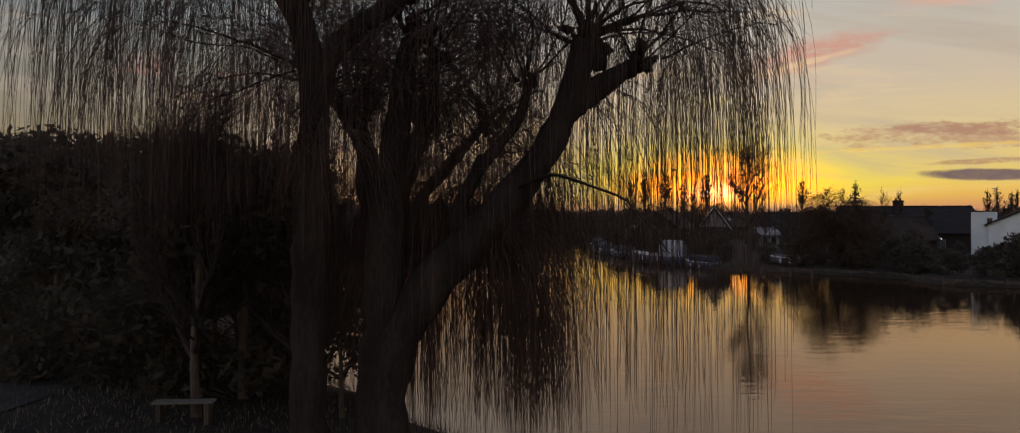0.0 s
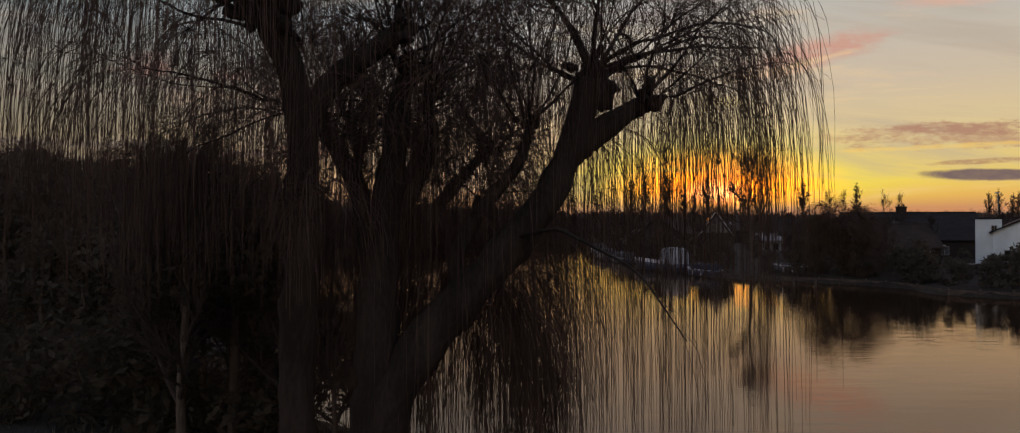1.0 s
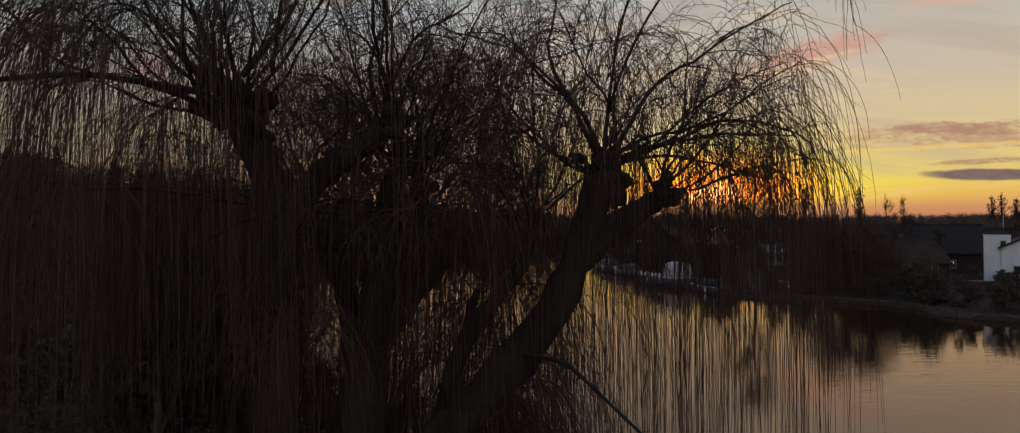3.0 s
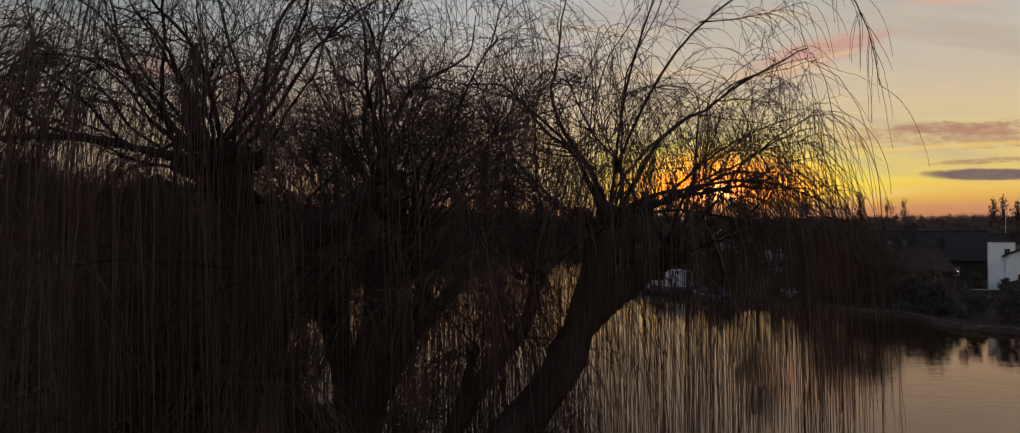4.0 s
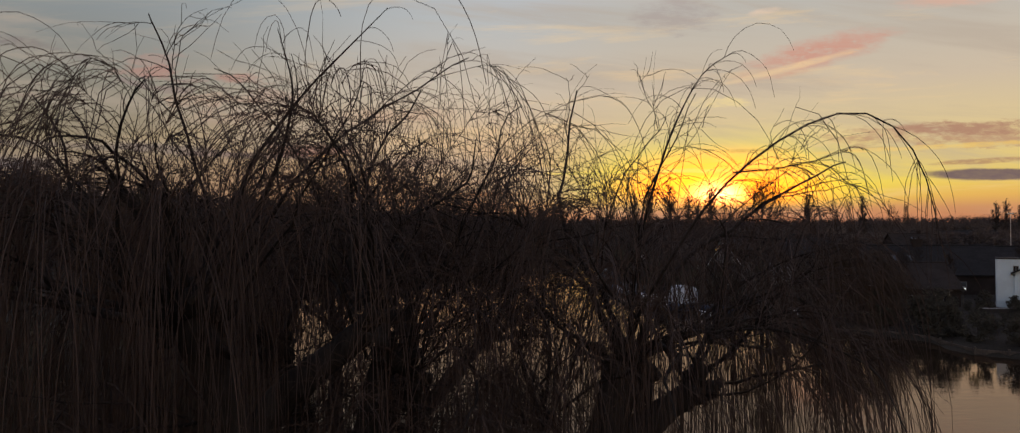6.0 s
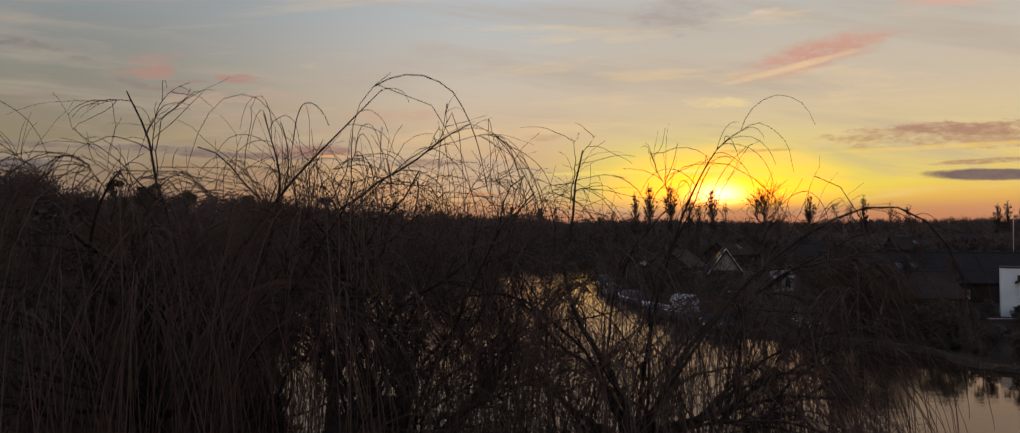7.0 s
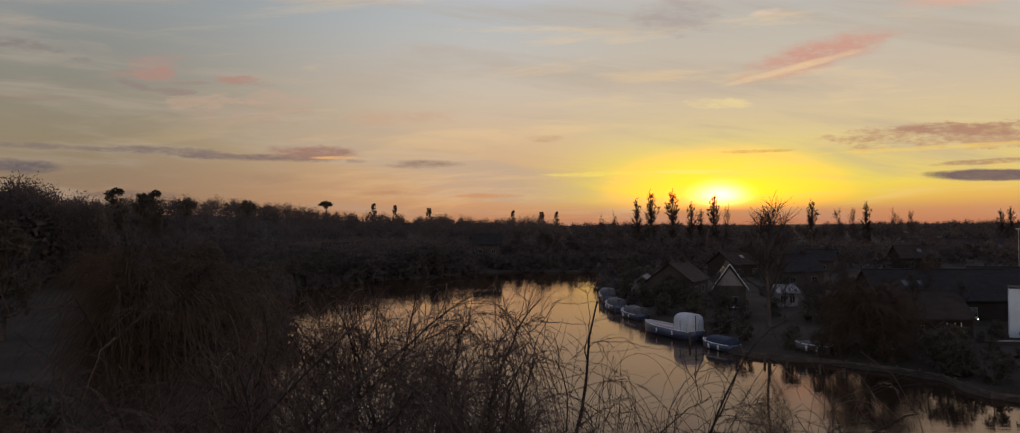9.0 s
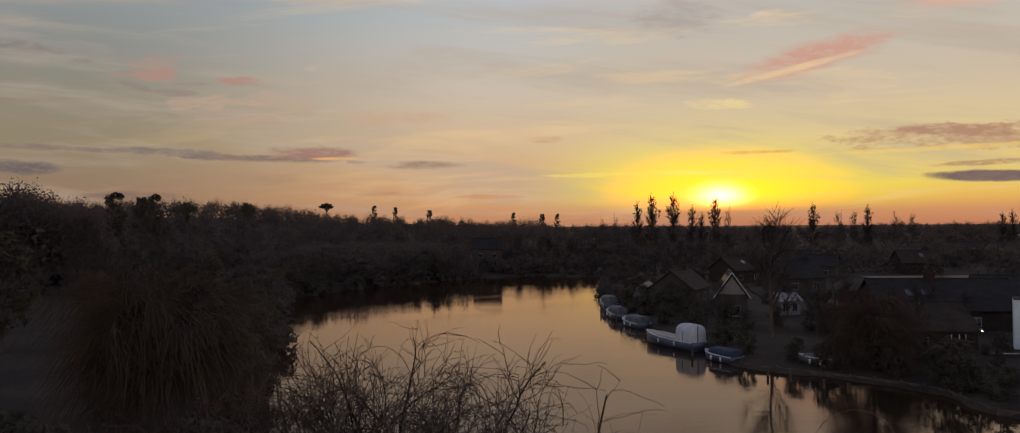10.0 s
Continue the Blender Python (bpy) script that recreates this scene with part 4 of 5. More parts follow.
spots = [(x, y, s) for x, y, s in ((24, 84, .5), (23.5, 90, .6), (22, 97, .7), (20.5, 108, .6), (20, 118, .7), (27, 79, .5), (29, 76, .6), (19, 128, .8), (34.5, 72.5, .35), (36.4, 69, .8), (36.2, 66.4, .62), (39.6, 66.8, .36), (42.4, 65, .36), (36.4, 63, .5), (38.2, 60.8, .5), (40.6, 59.4, .8), (44, 57.0, .7), (43.4, 62, .36), (33.6, 74.5, .6), (31.6, 77.5, .5), (41.5, 62, .7), (46, 59, .5), (33.2, 72, .42), (24, 104, .7), (25, 122, .8), (22, 140, .9), (-26, 70, .8), (-30, 84, .9), (-17, 34, .9), (-20, 29, 1.1), (-14.5, 40, 0.75), (-16.5, 46, 0.8), (-18.5, 55, 0.9), (-19.5, 60, 0.8), (-22, 68, 1.0), (-25, 80, 1.0), (-24, 33, 1.2), (-14, 37, .7), (-27, 58, .9))]
for y in np.arange(70, 200, 3.2):
    edge = np.interp(y, [30, 65, 90, 110, 125, 153, 178, 193, 207], [-11, -20, -25.5, -31, -37, -43, -33, -21, -8])
    spots.append((edge - rng.uniform(1.5, 6), y + rng.uniform(-1, 1), rng.uniform(0.6, 1.5)))
for x in np.arange(-8, 30, 2.6):
    spots.append((x, 214 + rng.uniform(0, 4), rng.uniform(0.35, 0.7)))
for y in np.arange(112, 200, 3.4):
    edge = np.interp(y, [92, 104, 116, 137, 170, 209], [20.6, 19, 17.4, 16.5, 19, 25])
    spots.append((edge + rng.uniform(4, 9), y, rng.uniform(0.4, 1.0)))
for _ in range(70):
    x, y = rng.uniform(24, 110), rng.uniform(66, 200)
    if shore_distance(np.array([x]), np.array([y]))[0] > 5 and not (34 < x < 64 and 68 < y < 107) and not (27 < x < 42 and 90 < y < 120) and not (60 < x < 146 and 115 < y < 192):
        spots.append((x, y, rng.uniform(0.25, 0.6)))
for x, y, k in ((36.5, 82, 0.55), (39.5, 80.5, 0.4), (41.5, 83, 0.35), (49.0, 82.5, 0.4), (36, 92.5, 0.5), (36.5, 97, 0.7), (33, 101, 0.5), (28, 105, 0.6), (47.5, 79.0, 0.22), (38, 74, 0.3), (44, 75, 0.26), (28.5, 99, 0.5)):
    spots.append((x, y, k))
for _ in range(46):
    x, y = rng.uniform(26, 54), rng.uniform(66, 82)
    if shore_distance(np.array([x]), np.array([y]))[0] > 2.5 and not (26 < x < 31 and 75 < y < 79.5):
        spots.append((x, y, rng.uniform(0.14, 0.34)))
plant(bush, spots, 11, "bank bushes")
near_bush.matrix_world = pose(-7.6, 19.8, on_ground(-7.6, 19.8)) @ Matrix.Diagonal((1.1, 1.1, 1.1, 1))
plant([near_bush], [(-9.8, 20.5, 1.38), (-12.8, 22, 1.42), (-16, 23, 1.45), (-8.5, 24.5, 1.0), (-5.4, 20.8, 0.7), (-6.5, 18.9, 1.36)], 12, "bushes on the near bank")

sucker = bare_tree("willow_shrub", "tangled bare willow shrub at the water's edge", 5.2, 0.4, 131, WOOD_TWIG, 12, 10, 12, 0.006)
sucker.matrix_world = pose(-4.5, 17.6, on_ground(-4.5, 17.6))
for x, y, s in ((-5.7, 20.3, 1.1), (-3.7, 17.3, 0.75), (-6.6, 16.4, 1.2)):
    copy_thing(sucker, pose(x, y, on_ground(x, y), 0, 0, 90 * x)).scale = (s, s, s)

# lone trees on the skyline
bare_one = bare_tree("bare_tree", "tall bare tree standing behind the riverside houses", 14, 0.34, 91, n1=10, n2=9, n3=8, tip=0.02)
bare_one.matrix_world = pose(29.3, 92, on_ground(29.3, 92))
bare_one.scale = (0.95, 0.95, 0.9)
for x, y, top, wide in ((127, 300, 16.9, 0.75), (134, 303, 16.4, 0.6), (148.5, 300, 16.9, 0.8), (157, 304, 15.6, 0.6), (40.5, 300, 16.6, 0.5), (84, 300, 19.5, 0.5), (36, 303, 15.6, 0.6)):
    c = copy_thing(bare[int(x) % 4], pose(x, y, on_ground(x, y), 0, 0, 70 * x))
    c.scale = (wide, wide, (top - on_ground(x, y)) / 13)
pops = [bare_tree("poplar_tree", "tall slender bare poplar on the skyline", 19, 0.12, 95 + q, WOOD_TWIG, 56, 6, 6, 0.037, "poplar") for q in range(2)]
pop_spots = [(54.7, 302, 25.5), (49.2, 302, 22.5), (63.3, 302, 25.7), (70.3, 302, 21.0), (79.7, 302, 24.3), (75.5, 306, 18.0), (117.2, 302, 21.5), (138.7, 302, 20.5), (196, 310, 17.5), (201, 312, 18.5), (206, 310, 16.5), (211, 314, 17.5)]
for q, (x, y, h) in enumerate(pop_spots):
    m = pose(x, y, on_ground(x, y), 0, 0, 50 * q)
    ob = pops[q] if q < 2 else copy_thing(pops[q % 2], m)
    ob.matrix_world = m
    ob.scale = (h / 19 * 1.2,) * 2 + (h / 19,)
    ob["group"] = "poplars on the skyline"
pine = leafy_tree("pine_tree", "flat-topped pine rising over the skyline", 26, 0.2, 110, "umbrella", leaf=0.7, count=1800, trunk_to=0.75)
pine.matrix_world = pose(-145, 610, on_ground(-145, 610)) @ Matrix.Diagonal((0.95, 0.95, (33.0 - on_ground(-145, 610)) / 26, 1))
umb = leafy_tree("pine_tree", "umbrella pine with a wide flat crown on the skyline", 15, 0.34, 111, "umbrella", leaf=0.3, count=1800, trunk_to=0.75)
umb.matrix_world = pose(-99.1, 240, on_ground(-99.1, 240))
umb.scale = (0.55, 0.55, (22.4 - on_ground(-99.1, 240)) / 15)
for src, x, y, top, wide in ((ever[0], -115.7, 230, 23.5, 1.2), (ever[1], -122.5, 260, 23.5, 0.95), (ever[0], -118.0, 260, 24.2, 1.0), (ever[0], -107.5, 612, 29.5, 0.9), (ever[1], -64, 615, 26.0, 0.9), (ever[0], 3, 618, 23.5, 0.8), (ever[1], 26, 620, 22.5, 0.9), (ever[0], 38, 620, 22.3, 0.8), (ever[1], -205, 600, 32.5, 1.0), (umb, -118.3, 350, 25.2, 0.7), (ever[1], -91.6, 618, 28.5, 0.7)):
    c = copy_thing(src, pose(x, y, on_ground(x, y), 0, 0, 60))
    c.scale = (wide, wide, (top - on_ground(x, y)) / (15 if src is umb else 12))


def tufts(rng, at, size):
    """Crossed twig tufts, more upright than flat."""
    n = len(at)
    a, b = unit(rng.normal(0, 1, (n, 3)) + [0, 0, 0.5]), unit(rng.normal(0, 1, (n, 3)))
    return np.stack([at - a * size, at - b * size * 0.5, at + a * size, at + b * size * 0.5], 1).reshape(-1, 3)


def tree_cloud(rng, x, y, z0, h, leaf, n, slim=0.36):
    """One far tree: a close dark heart that reaches the ground and a fine ragged rim."""
    reach = rng.uniform(0.05, 1, (n, 1)) ** 0.45
    o = unit(rng.normal(0, 1, (n, 3))) * reach
    lean = rng.uniform(0.8, 1.25)
    at = np.array([x, y, z0 + 0.56 * h]) + o * np.array([slim * h * lean, slim * h * lean, 0.44 * h]) * rng.uniform(0.8, 1.04, (n, 1))
    low = rng.uniform(0, 1, (n // 4, 3))
    base = np.array([x, y, z0]) + (low - [0.5, 0.5, 0.0]) * np.array([0.9 * slim * h * 2, 0.9 * slim * h * 2, 0.55 * h])
    return np.concatenate([tufts(rng, at, leaf * rng.uniform(0.5, 1.2, (n, 1)) * (3.0 - 2.3 * reach)), tufts(rng, base, leaf * rng.uniform(1.6, 3.2, (n // 4, 1)))])


def woods(name, label, x0, x1, y0, y1, count, hlo, hhi, seed, leaf, n=210, slim=0.36):
    """A far wood: many tree-shaped clouds of small twig tufts in one mesh."""
    rng = np.random.default_rng(seed)
    vs = []
    for _ in range(count):
        x, y = rng.uniform(x0, x1), rng.uniform(y0, y1)
        if shore_distance(np.array([x]), np.array([y]))[0] < 1.5:
            continue
        h = rng.uniform(hlo, hhi) * (1 + 0.14 * math.sin(x * 0.02) + 0.1 * math.sin(x * 0.11))
        vs.append(tree_cloud(rng, x, y, on_ground(x, y), h, leaf, n, slim * rng.uniform(0.8, 1.3)))
    v = np.concatenate(vs)
    return tagged(new(name, mesh_of(name, v, np.arange(len(v)).reshape(-1, 4), WOOD_TWIG)), label, "woods", kind="stuff")


def scrub(label, line, step, h, seed, leaf=0.3, n=110):
    """Low growth that leans over the water all along a stretch of bank."""
    rng = np.random.default_rng(seed)
    vs = []
    for (bx, by), (ax, ay) in zip(line, line[1:]):
        k = max(1, int(math.hypot(bx - ax, by - ay) / step))
        for q in range(k):
            f = (q + rng.uniform(0, 1)) / k
            nx_, ny_ = (by - ay) / math.hypot(bx - ax, by - ay), -(bx - ax) / math.hypot(bx - ax, by - ay)
            o = rng.uniform(-0.3, 2.6)
            x, y = ax + (bx - ax) * f + nx_ * o, ay + (by - ay) * f + ny_ * o
            vs.append(tree_cloud(rng, x, y, max(on_ground(x, y) - 0.3, -0.2), h * rng.uniform(0.5, 1.4) * (1 + 0.4 * math.sin(x * 0.35 + y * 0.21)), leaf, n, 0.5))
    v = np.concatenate(vs)
    return tagged(new("scrub", mesh_of("scrub", v, np.arange(len(v)).reshape(-1, 4), WOOD_TWIG)), label, "scrub", kind="stuff")


woods("far_woods", "dark bare woods on the left skyline", -520, 30, 330, 640, 800, 10, 15, 31, 0.36, 250)
woods("far_woods", "dark bare woods on the flat skyline", 20, 620, 320, 760, 900, 7.5, 10.5, 32, 0.36, 210)
woods("far_woods", "hedges and trees behind the river houses", 40, 330, 185, 300, 320, 4.5, 7.5, 33, 0.3, 230)
woods("far_woods", "dense wood on the left hill", -230, -45, 110, 330, 900, 4.5, 7.0, 34, 0.30, 190)
woods("far_woods", "clump of tall rounded trees on the left hill", -98, -83, 142, 158, 30, 17, 20, 35, 0.3, 900, 0.28)
woods("far_woods", "tall bare trees close to the water on the wooded bank", -62, -11, 180, 262, 190, 7, 10, 36, 0.32, 240)
woods("far_woods", "low scrub behind the far bank at the bend", -9, 44, 213, 250, 90, 2.4, 4.2, 40, 0.3, 120)
woods("far_woods", "young trees beyond the river bend", -30, 60, 250, 310, 170, 5, 8, 41, 0.32, 220)
scrub("low bare scrub on the far bank at the bend", [(25, 209), (2, 212)][::-1], 2.0, 1.3, 39)
scrub("bare scrub leaning over the water on the wooded bank", [(-8, 207), (-21, 193), (-33, 178), (-43, 153), (-37, 125), (-31, 110), (-25.5, 90)][::-1], 1.3, 3.4, 37)
scrub("bare scrub at the water's edge beside the moored boats", [(17.4, 122), (16.5, 137), (19, 170), (25, 209)][::-1], 2.2, 1.9, 38, 0.22)


# ---- buildings ----
def window(parent, x, y, z, w, h, normal="-y", bars=1):
    """A framed pane set on a wall that faces -y or -x."""
    bm = bmesh.new()
    t = 0.06
    for a in ((-w / 2, w / 2, 0, t), (-w / 2, w / 2, h - t, h), (-w / 2, -w / 2 + t, t, h - t), (w / 2 - t, w / 2, t, h - t)):
        box(bm, a[0], a[1], -0.06, 0.06, a[2], a[3])
    for b in range(bars):
        c = -w / 2 + w * (b + 1) / (bars + 1)
        box(bm, c - 0.025, c + 0.025, -0.05, 0.05, t, h - t)
    win = part("window", bm, FRAME, parent, "dark window in a grey frame")
    win.location = (x, y, z)
    if normal == "-x":
        win.rotation_euler = (0, 0, radians(-90))
    part("pane", boxed(-w / 2 + t, w / 2 - t, -0.012, 0.012, t, h - t), GLASS, win)
    return win


def house(label, x, y, turn, w, d, eaves, ridge, wall, roof, windows=(), chimney=None, skylights=(), name="house", over=0.35, z0=None, barge=False):
    """A gabled house: ridge along its own x, front to -y."""
    z = on_ground(x, y) - 0.2 if z0 is None else z0
    t = thing(name, pose(x, y, z, 0, 0, turn), label, "house")
    bm = bmesh.new()
    prism(bm, [(-d / 2, 0), (d / 2, 0), (d / 2, eaves), (0, ridge - 0.12), (-d / 2, eaves)], -w / 2, w / 2)
    bmesh.ops.rotate(bm, verts=bm.verts, cent=(0, 0, 0), matrix=Matrix.Rotation(radians(90), 3, "Z"))
    part("wall", bm, wall, t)
    slope = (ridge - eaves) / (d / 2)
    for s in (-1, 1):
        bm = bmesh.new()
        o = d / 2 + over
        prism(bm, [(0, ridge), (0, ridge + 0.16), (s * o, ridge + 0.16 - slope * o), (s * o, ridge - slope * o)], -w / 2 - over, w / 2 + over)
        bmesh.ops.rotate(bm, verts=bm.verts, cent=(0, 0, 0), matrix=Matrix.Rotation(radians(90), 3, "Z"))
        part("roof", bm, roof, t)
    bm = bmesh.new()
    rod(bm, (-w / 2 - over, 0, ridge + 0.14), (w / 2 + over, 0, ridge + 0.14), 0.11, 8)
    part("ridge", bm, roof, t)
    if barge:
        for s in (-1, 1):
            bm = bmesh.new()
            e = -w / 2 - over - 0.03
            rod(bm, (e, 0, ridge + 0.1), (e, s * (d / 2 + over), ridge + 0.1 - slope * (d / 2 + over)), 0.055, 6)
            part("bargeboard", bm, WHITEHULL, t, "pale bargeboard")
        bm = bmesh.new()
        g = d / 2 - 0.35
        prism(bm, [(-g, eaves + 0.1), (g, eaves + 0.1), (0, ridge - 0.55)], w / 2 + 0.004, w / 2 + 0.05)
        bmesh.ops.rotate(bm, verts=bm.verts, cent=(0, 0, 0), matrix=Matrix.Rotation(radians(90), 3, "Z"))
        # glazing made opaque, the pale grey look of its panes put into the colour
        part("gable_panel", bm, PALE, t, "pale glazed gable triangle")
        for q in (-0.7, 0.0, 0.7):
            part("mullion", boxed(-w / 2 - 0.09, -w / 2 - 0.05, q - 0.04, q + 0.04, eaves + 0.1, ridge - 0.6 - abs(q) * slope), FRAME, t)
        # lit lower edge of the glazing, its brightness put into white render
        part("sill", boxed(-w / 2 - 0.6, -w / 2 + 0.05, -1.5, 0.4, 0.5, 0.62), RENDER, t, "pale sill strip under the glazed gable")
    for args in windows:
        window(t, *args)
    if chimney:
        cx, cw, ch = chimney
        bm = boxed(cx - cw / 2, cx + cw / 2, -0.35, 0.35, ridge - 0.6, ridge + ch, bevel=0.03)
        box(bm, cx - cw / 2 - 0.06, cx + cw / 2 + 0.06, -0.41, 0.41, ridge + ch - 0.2, ridge + ch - 0.05)
        c = part("chimney", bm, BRICK, t)
        for q in (-0.22, 0.22):
            bm = bmesh.new()
            rod(bm, (cx + q * cw * 1.2, 0, ridge + ch - 0.05), (cx + q * cw * 1.2, 0, ridge + ch + 0.3), 0.11, 10)
            part("chimney_pot", bm, TILE, c)
    for sx, along, sw, sh in skylights:
        ang = math.atan(slope)
        sk = part("skylight", boxed(-sw / 2, sw / 2, -sh / 2, sh / 2, 0.0, 0.07), FRAME, t, "roof window reflecting the sky")
        sk.location = (sx, -along, ridge + 0.17 - slope * abs(along))
        sk.rotation_euler = (ang if along > 0 else -ang, 0, 0)
        part("pane", boxed(-sw / 2 + .05, sw / 2 - .05, -sh / 2 + .05, sh / 2 - .05, 0.06, 0.08), GLASS, sk)
    return t


house("white-rendered gabled house with a dark slate roof", 56.9, 83.4, 58.6, 8, 7, 4.0, 5.65, RENDER, SLATE,
      [(-4.03, 1.4, 1.2, 2.2, 0.9, "-x"), (-4.03, -1.4, 1.2, 1.2, 1.1, "-x")], z0=0.7)
tower = thing("house", pose(52.4, 83.5, 0.8, 0, 0, -31), "tall narrow white-rendered house wing with a flat top", "house")
part("wall", boxed(-1.2, 1.2, -1.5, 1.5, 0, 5.25, bevel=0.03), RENDER, tower)
part("parapet", boxed(-1.25, 1.25, -1.55, 1.55, 5.25, 5.36, bevel=0.02), SLATE, tower)
window(tower, 0.5, -1.53, 4.0, 0.5, 0.6)
house("long dark house with a tiled roof, skylights and a chimney", 52.3, 100, -4, 16.4, 9, 2.9, 6.1, BRICK, SLATE,
      [(-5.2, -4.52, 0.9, 1.2, 1.1), (2.4, -4.52, 0.9, 1.2, 1.1)], (-0.8, 1.1, 0.95), [(-4.0, 2.2, 1.0, 1.1), (-2.3, 2.2, 0.7, 1.0)], z0=0.75)
low = house("low dark cottage with a tiled roof beside the lawn", 43.4, 86.6, -6, 7, 8.4, 2.4, 4.7, BRICK, TILE,
      [(-1.8, -4.22, 0.7, 1.2, 1.0)], z0=0.7)
for q in (1.0, 1.75, 2.35):
    part("window_post", boxed(q - 0.04, q + 0.04, -4.26, -4.2, 0.9, 2.0), WHITEHULL, low, "pale window post")
part("pane", boxed(1.05, 2.3, -4.235, -4.215, 0.95, 1.95), GLASS, low)
gw = thing("garden_wall", pose(47.6, 77.5, on_ground(47.6, 77.5) - 0.2, 0, 0, -6), "low pale rendered garden wall at the edge of the lawn", "wall")
part("wall", boxed(-2.3, 2.3, -0.14, 0.14, 0, 0.55, bevel=0.02), BUFF, gw)
part("coping", boxed(-2.36, 2.36, -0.2, 0.2, 0.55, 0.63, bevel=0.02), FRAME, gw, "pale stone coping")
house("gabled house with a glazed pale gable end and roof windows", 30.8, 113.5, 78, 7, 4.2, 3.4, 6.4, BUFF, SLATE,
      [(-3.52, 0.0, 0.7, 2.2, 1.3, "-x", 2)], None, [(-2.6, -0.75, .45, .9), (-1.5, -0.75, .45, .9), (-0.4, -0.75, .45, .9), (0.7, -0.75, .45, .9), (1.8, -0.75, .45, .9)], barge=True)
house("small pale summerhouse with a low roof", 38.6, 113.6, 10, 2.9, 2.8, 2.2, 3.0, PALE, FRAME, [(-0.8, -1.42, 0.7, 0.8, 1.1), (0.6, -1.42, 0.7, 0.8, 1.1)], name="summerhouse")
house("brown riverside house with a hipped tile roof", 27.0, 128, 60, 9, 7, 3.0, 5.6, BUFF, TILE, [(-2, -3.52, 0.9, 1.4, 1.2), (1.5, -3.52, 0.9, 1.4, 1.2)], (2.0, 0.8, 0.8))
house("pale boathouse with a curved light roof on the bank", 22.5, 133, 70, 5, 3.6, 2.3, 3.5, PALE, PALE, name="boathouse")
rngh = np.random.default_rng(12)
for q, (x, y) in enumerate(((72, 114), (96, 112), (54, 152), (50, 176), (74, 190), (104, 202), (156, 192), (150, 150), (84, 212))):
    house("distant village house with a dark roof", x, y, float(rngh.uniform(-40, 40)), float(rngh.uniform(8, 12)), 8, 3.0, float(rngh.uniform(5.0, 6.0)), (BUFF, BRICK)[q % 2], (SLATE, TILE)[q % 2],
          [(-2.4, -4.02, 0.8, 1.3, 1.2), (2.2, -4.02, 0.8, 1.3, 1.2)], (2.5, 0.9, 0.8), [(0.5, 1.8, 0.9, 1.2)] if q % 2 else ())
house("pale house half hidden by trees on the far bank", -6.9, 238, 0, 8, 7, 6.2, 9.0, BUFF, SLATE, [(-2, -3.52, 3.4, 1.2, 1.3), (2, -3.52, 3.4, 1.2, 1.3), (-2, -3.52, 0.9, 1.2, 1.3), (2, -3.52, 0.9, 1.2, 1.3)])
house("pale house among trees on the wooded bank", -42, 196, 15, 9, 7, 5.0, 7.6, PALE, TILE, [(-2, -3.52, 1.0, 1.3, 1.3), (2, -3.52, 1.0, 1.3, 1.3)])

# lit lamp beside the cottage
wl = thing("wall_lamp", pose(46.57, 81.6, 3.1), "small lit lamp on a post beside the low cottage", "lamp")
bm = bmesh.new()
bmesh.ops.create_uvsphere(bm, u_segments=12, v_segments=8, radius=0.032, matrix=Matrix.Translation((0, -0.1, 0)))
part("bulb", bm, BULB, wl, "glowing glass globe", True)
part("bracket", boxed(-0.06, 0.06, -0.05, 0.3, 0.1, 0.2, bevel=0.01), STEEL, wl)
bm = bmesh.new()
rod(bm, (0, 0.3, -2.2), (0, 0.3, 0.25), 0.05)
part("post", bm, DARKWOOD, wl)

# pale houses of the far village, and a lit lamp on the wooded bank
for x, y in ((160, 309), (172, 305), (182, 309), (191, 304)):
    house("far pale village house with a dark roof", x, y, 8 * math.sin(x), 7.5, 6.5, 3.2, 5.2, PALE, SLATE, [(-1.8, -3.27, 0.9, 1.3, 1.2), (1.8, -3.27, 0.9, 1.3, 1.2)])
gl = thing("garden_lamp", pose(-52, 101, on_ground(-52, 101)), "small lit lamp on a thin post on the wooded bank", "lamp")
top = 5.0 - on_ground(-52, 101)
bm = bmesh.new()
rod(bm, (0, 0, -0.2), (0, 0, top - 0.08), 0.04)
part("post", bm, DARKWOOD, gl)
bm = bmesh.new()
bmesh.ops.create_uvsphere(bm, u_segments=12, v_segments=8, radius=0.06, matrix=Matrix.Translation((0, 0, top)))
part("bulb", bm, BULB, gl, "glowing glass globe", True)

# tall mast
mast = thing("lamp_post", pose(96.4, 150, on_ground(96.4, 150)), "tall thin street lamp behind the houses", "lamp")
bm = bmesh.new()
rod(bm, (0, 0, -0.2), (0, 0, 10.2), 0.055)
part("pole", bm, STEEL, mast)
part("lantern", boxed(-0.55, 0.55, -0.12, 0.12, 10.15, 10.35, bevel=0.05), STEEL, mast)


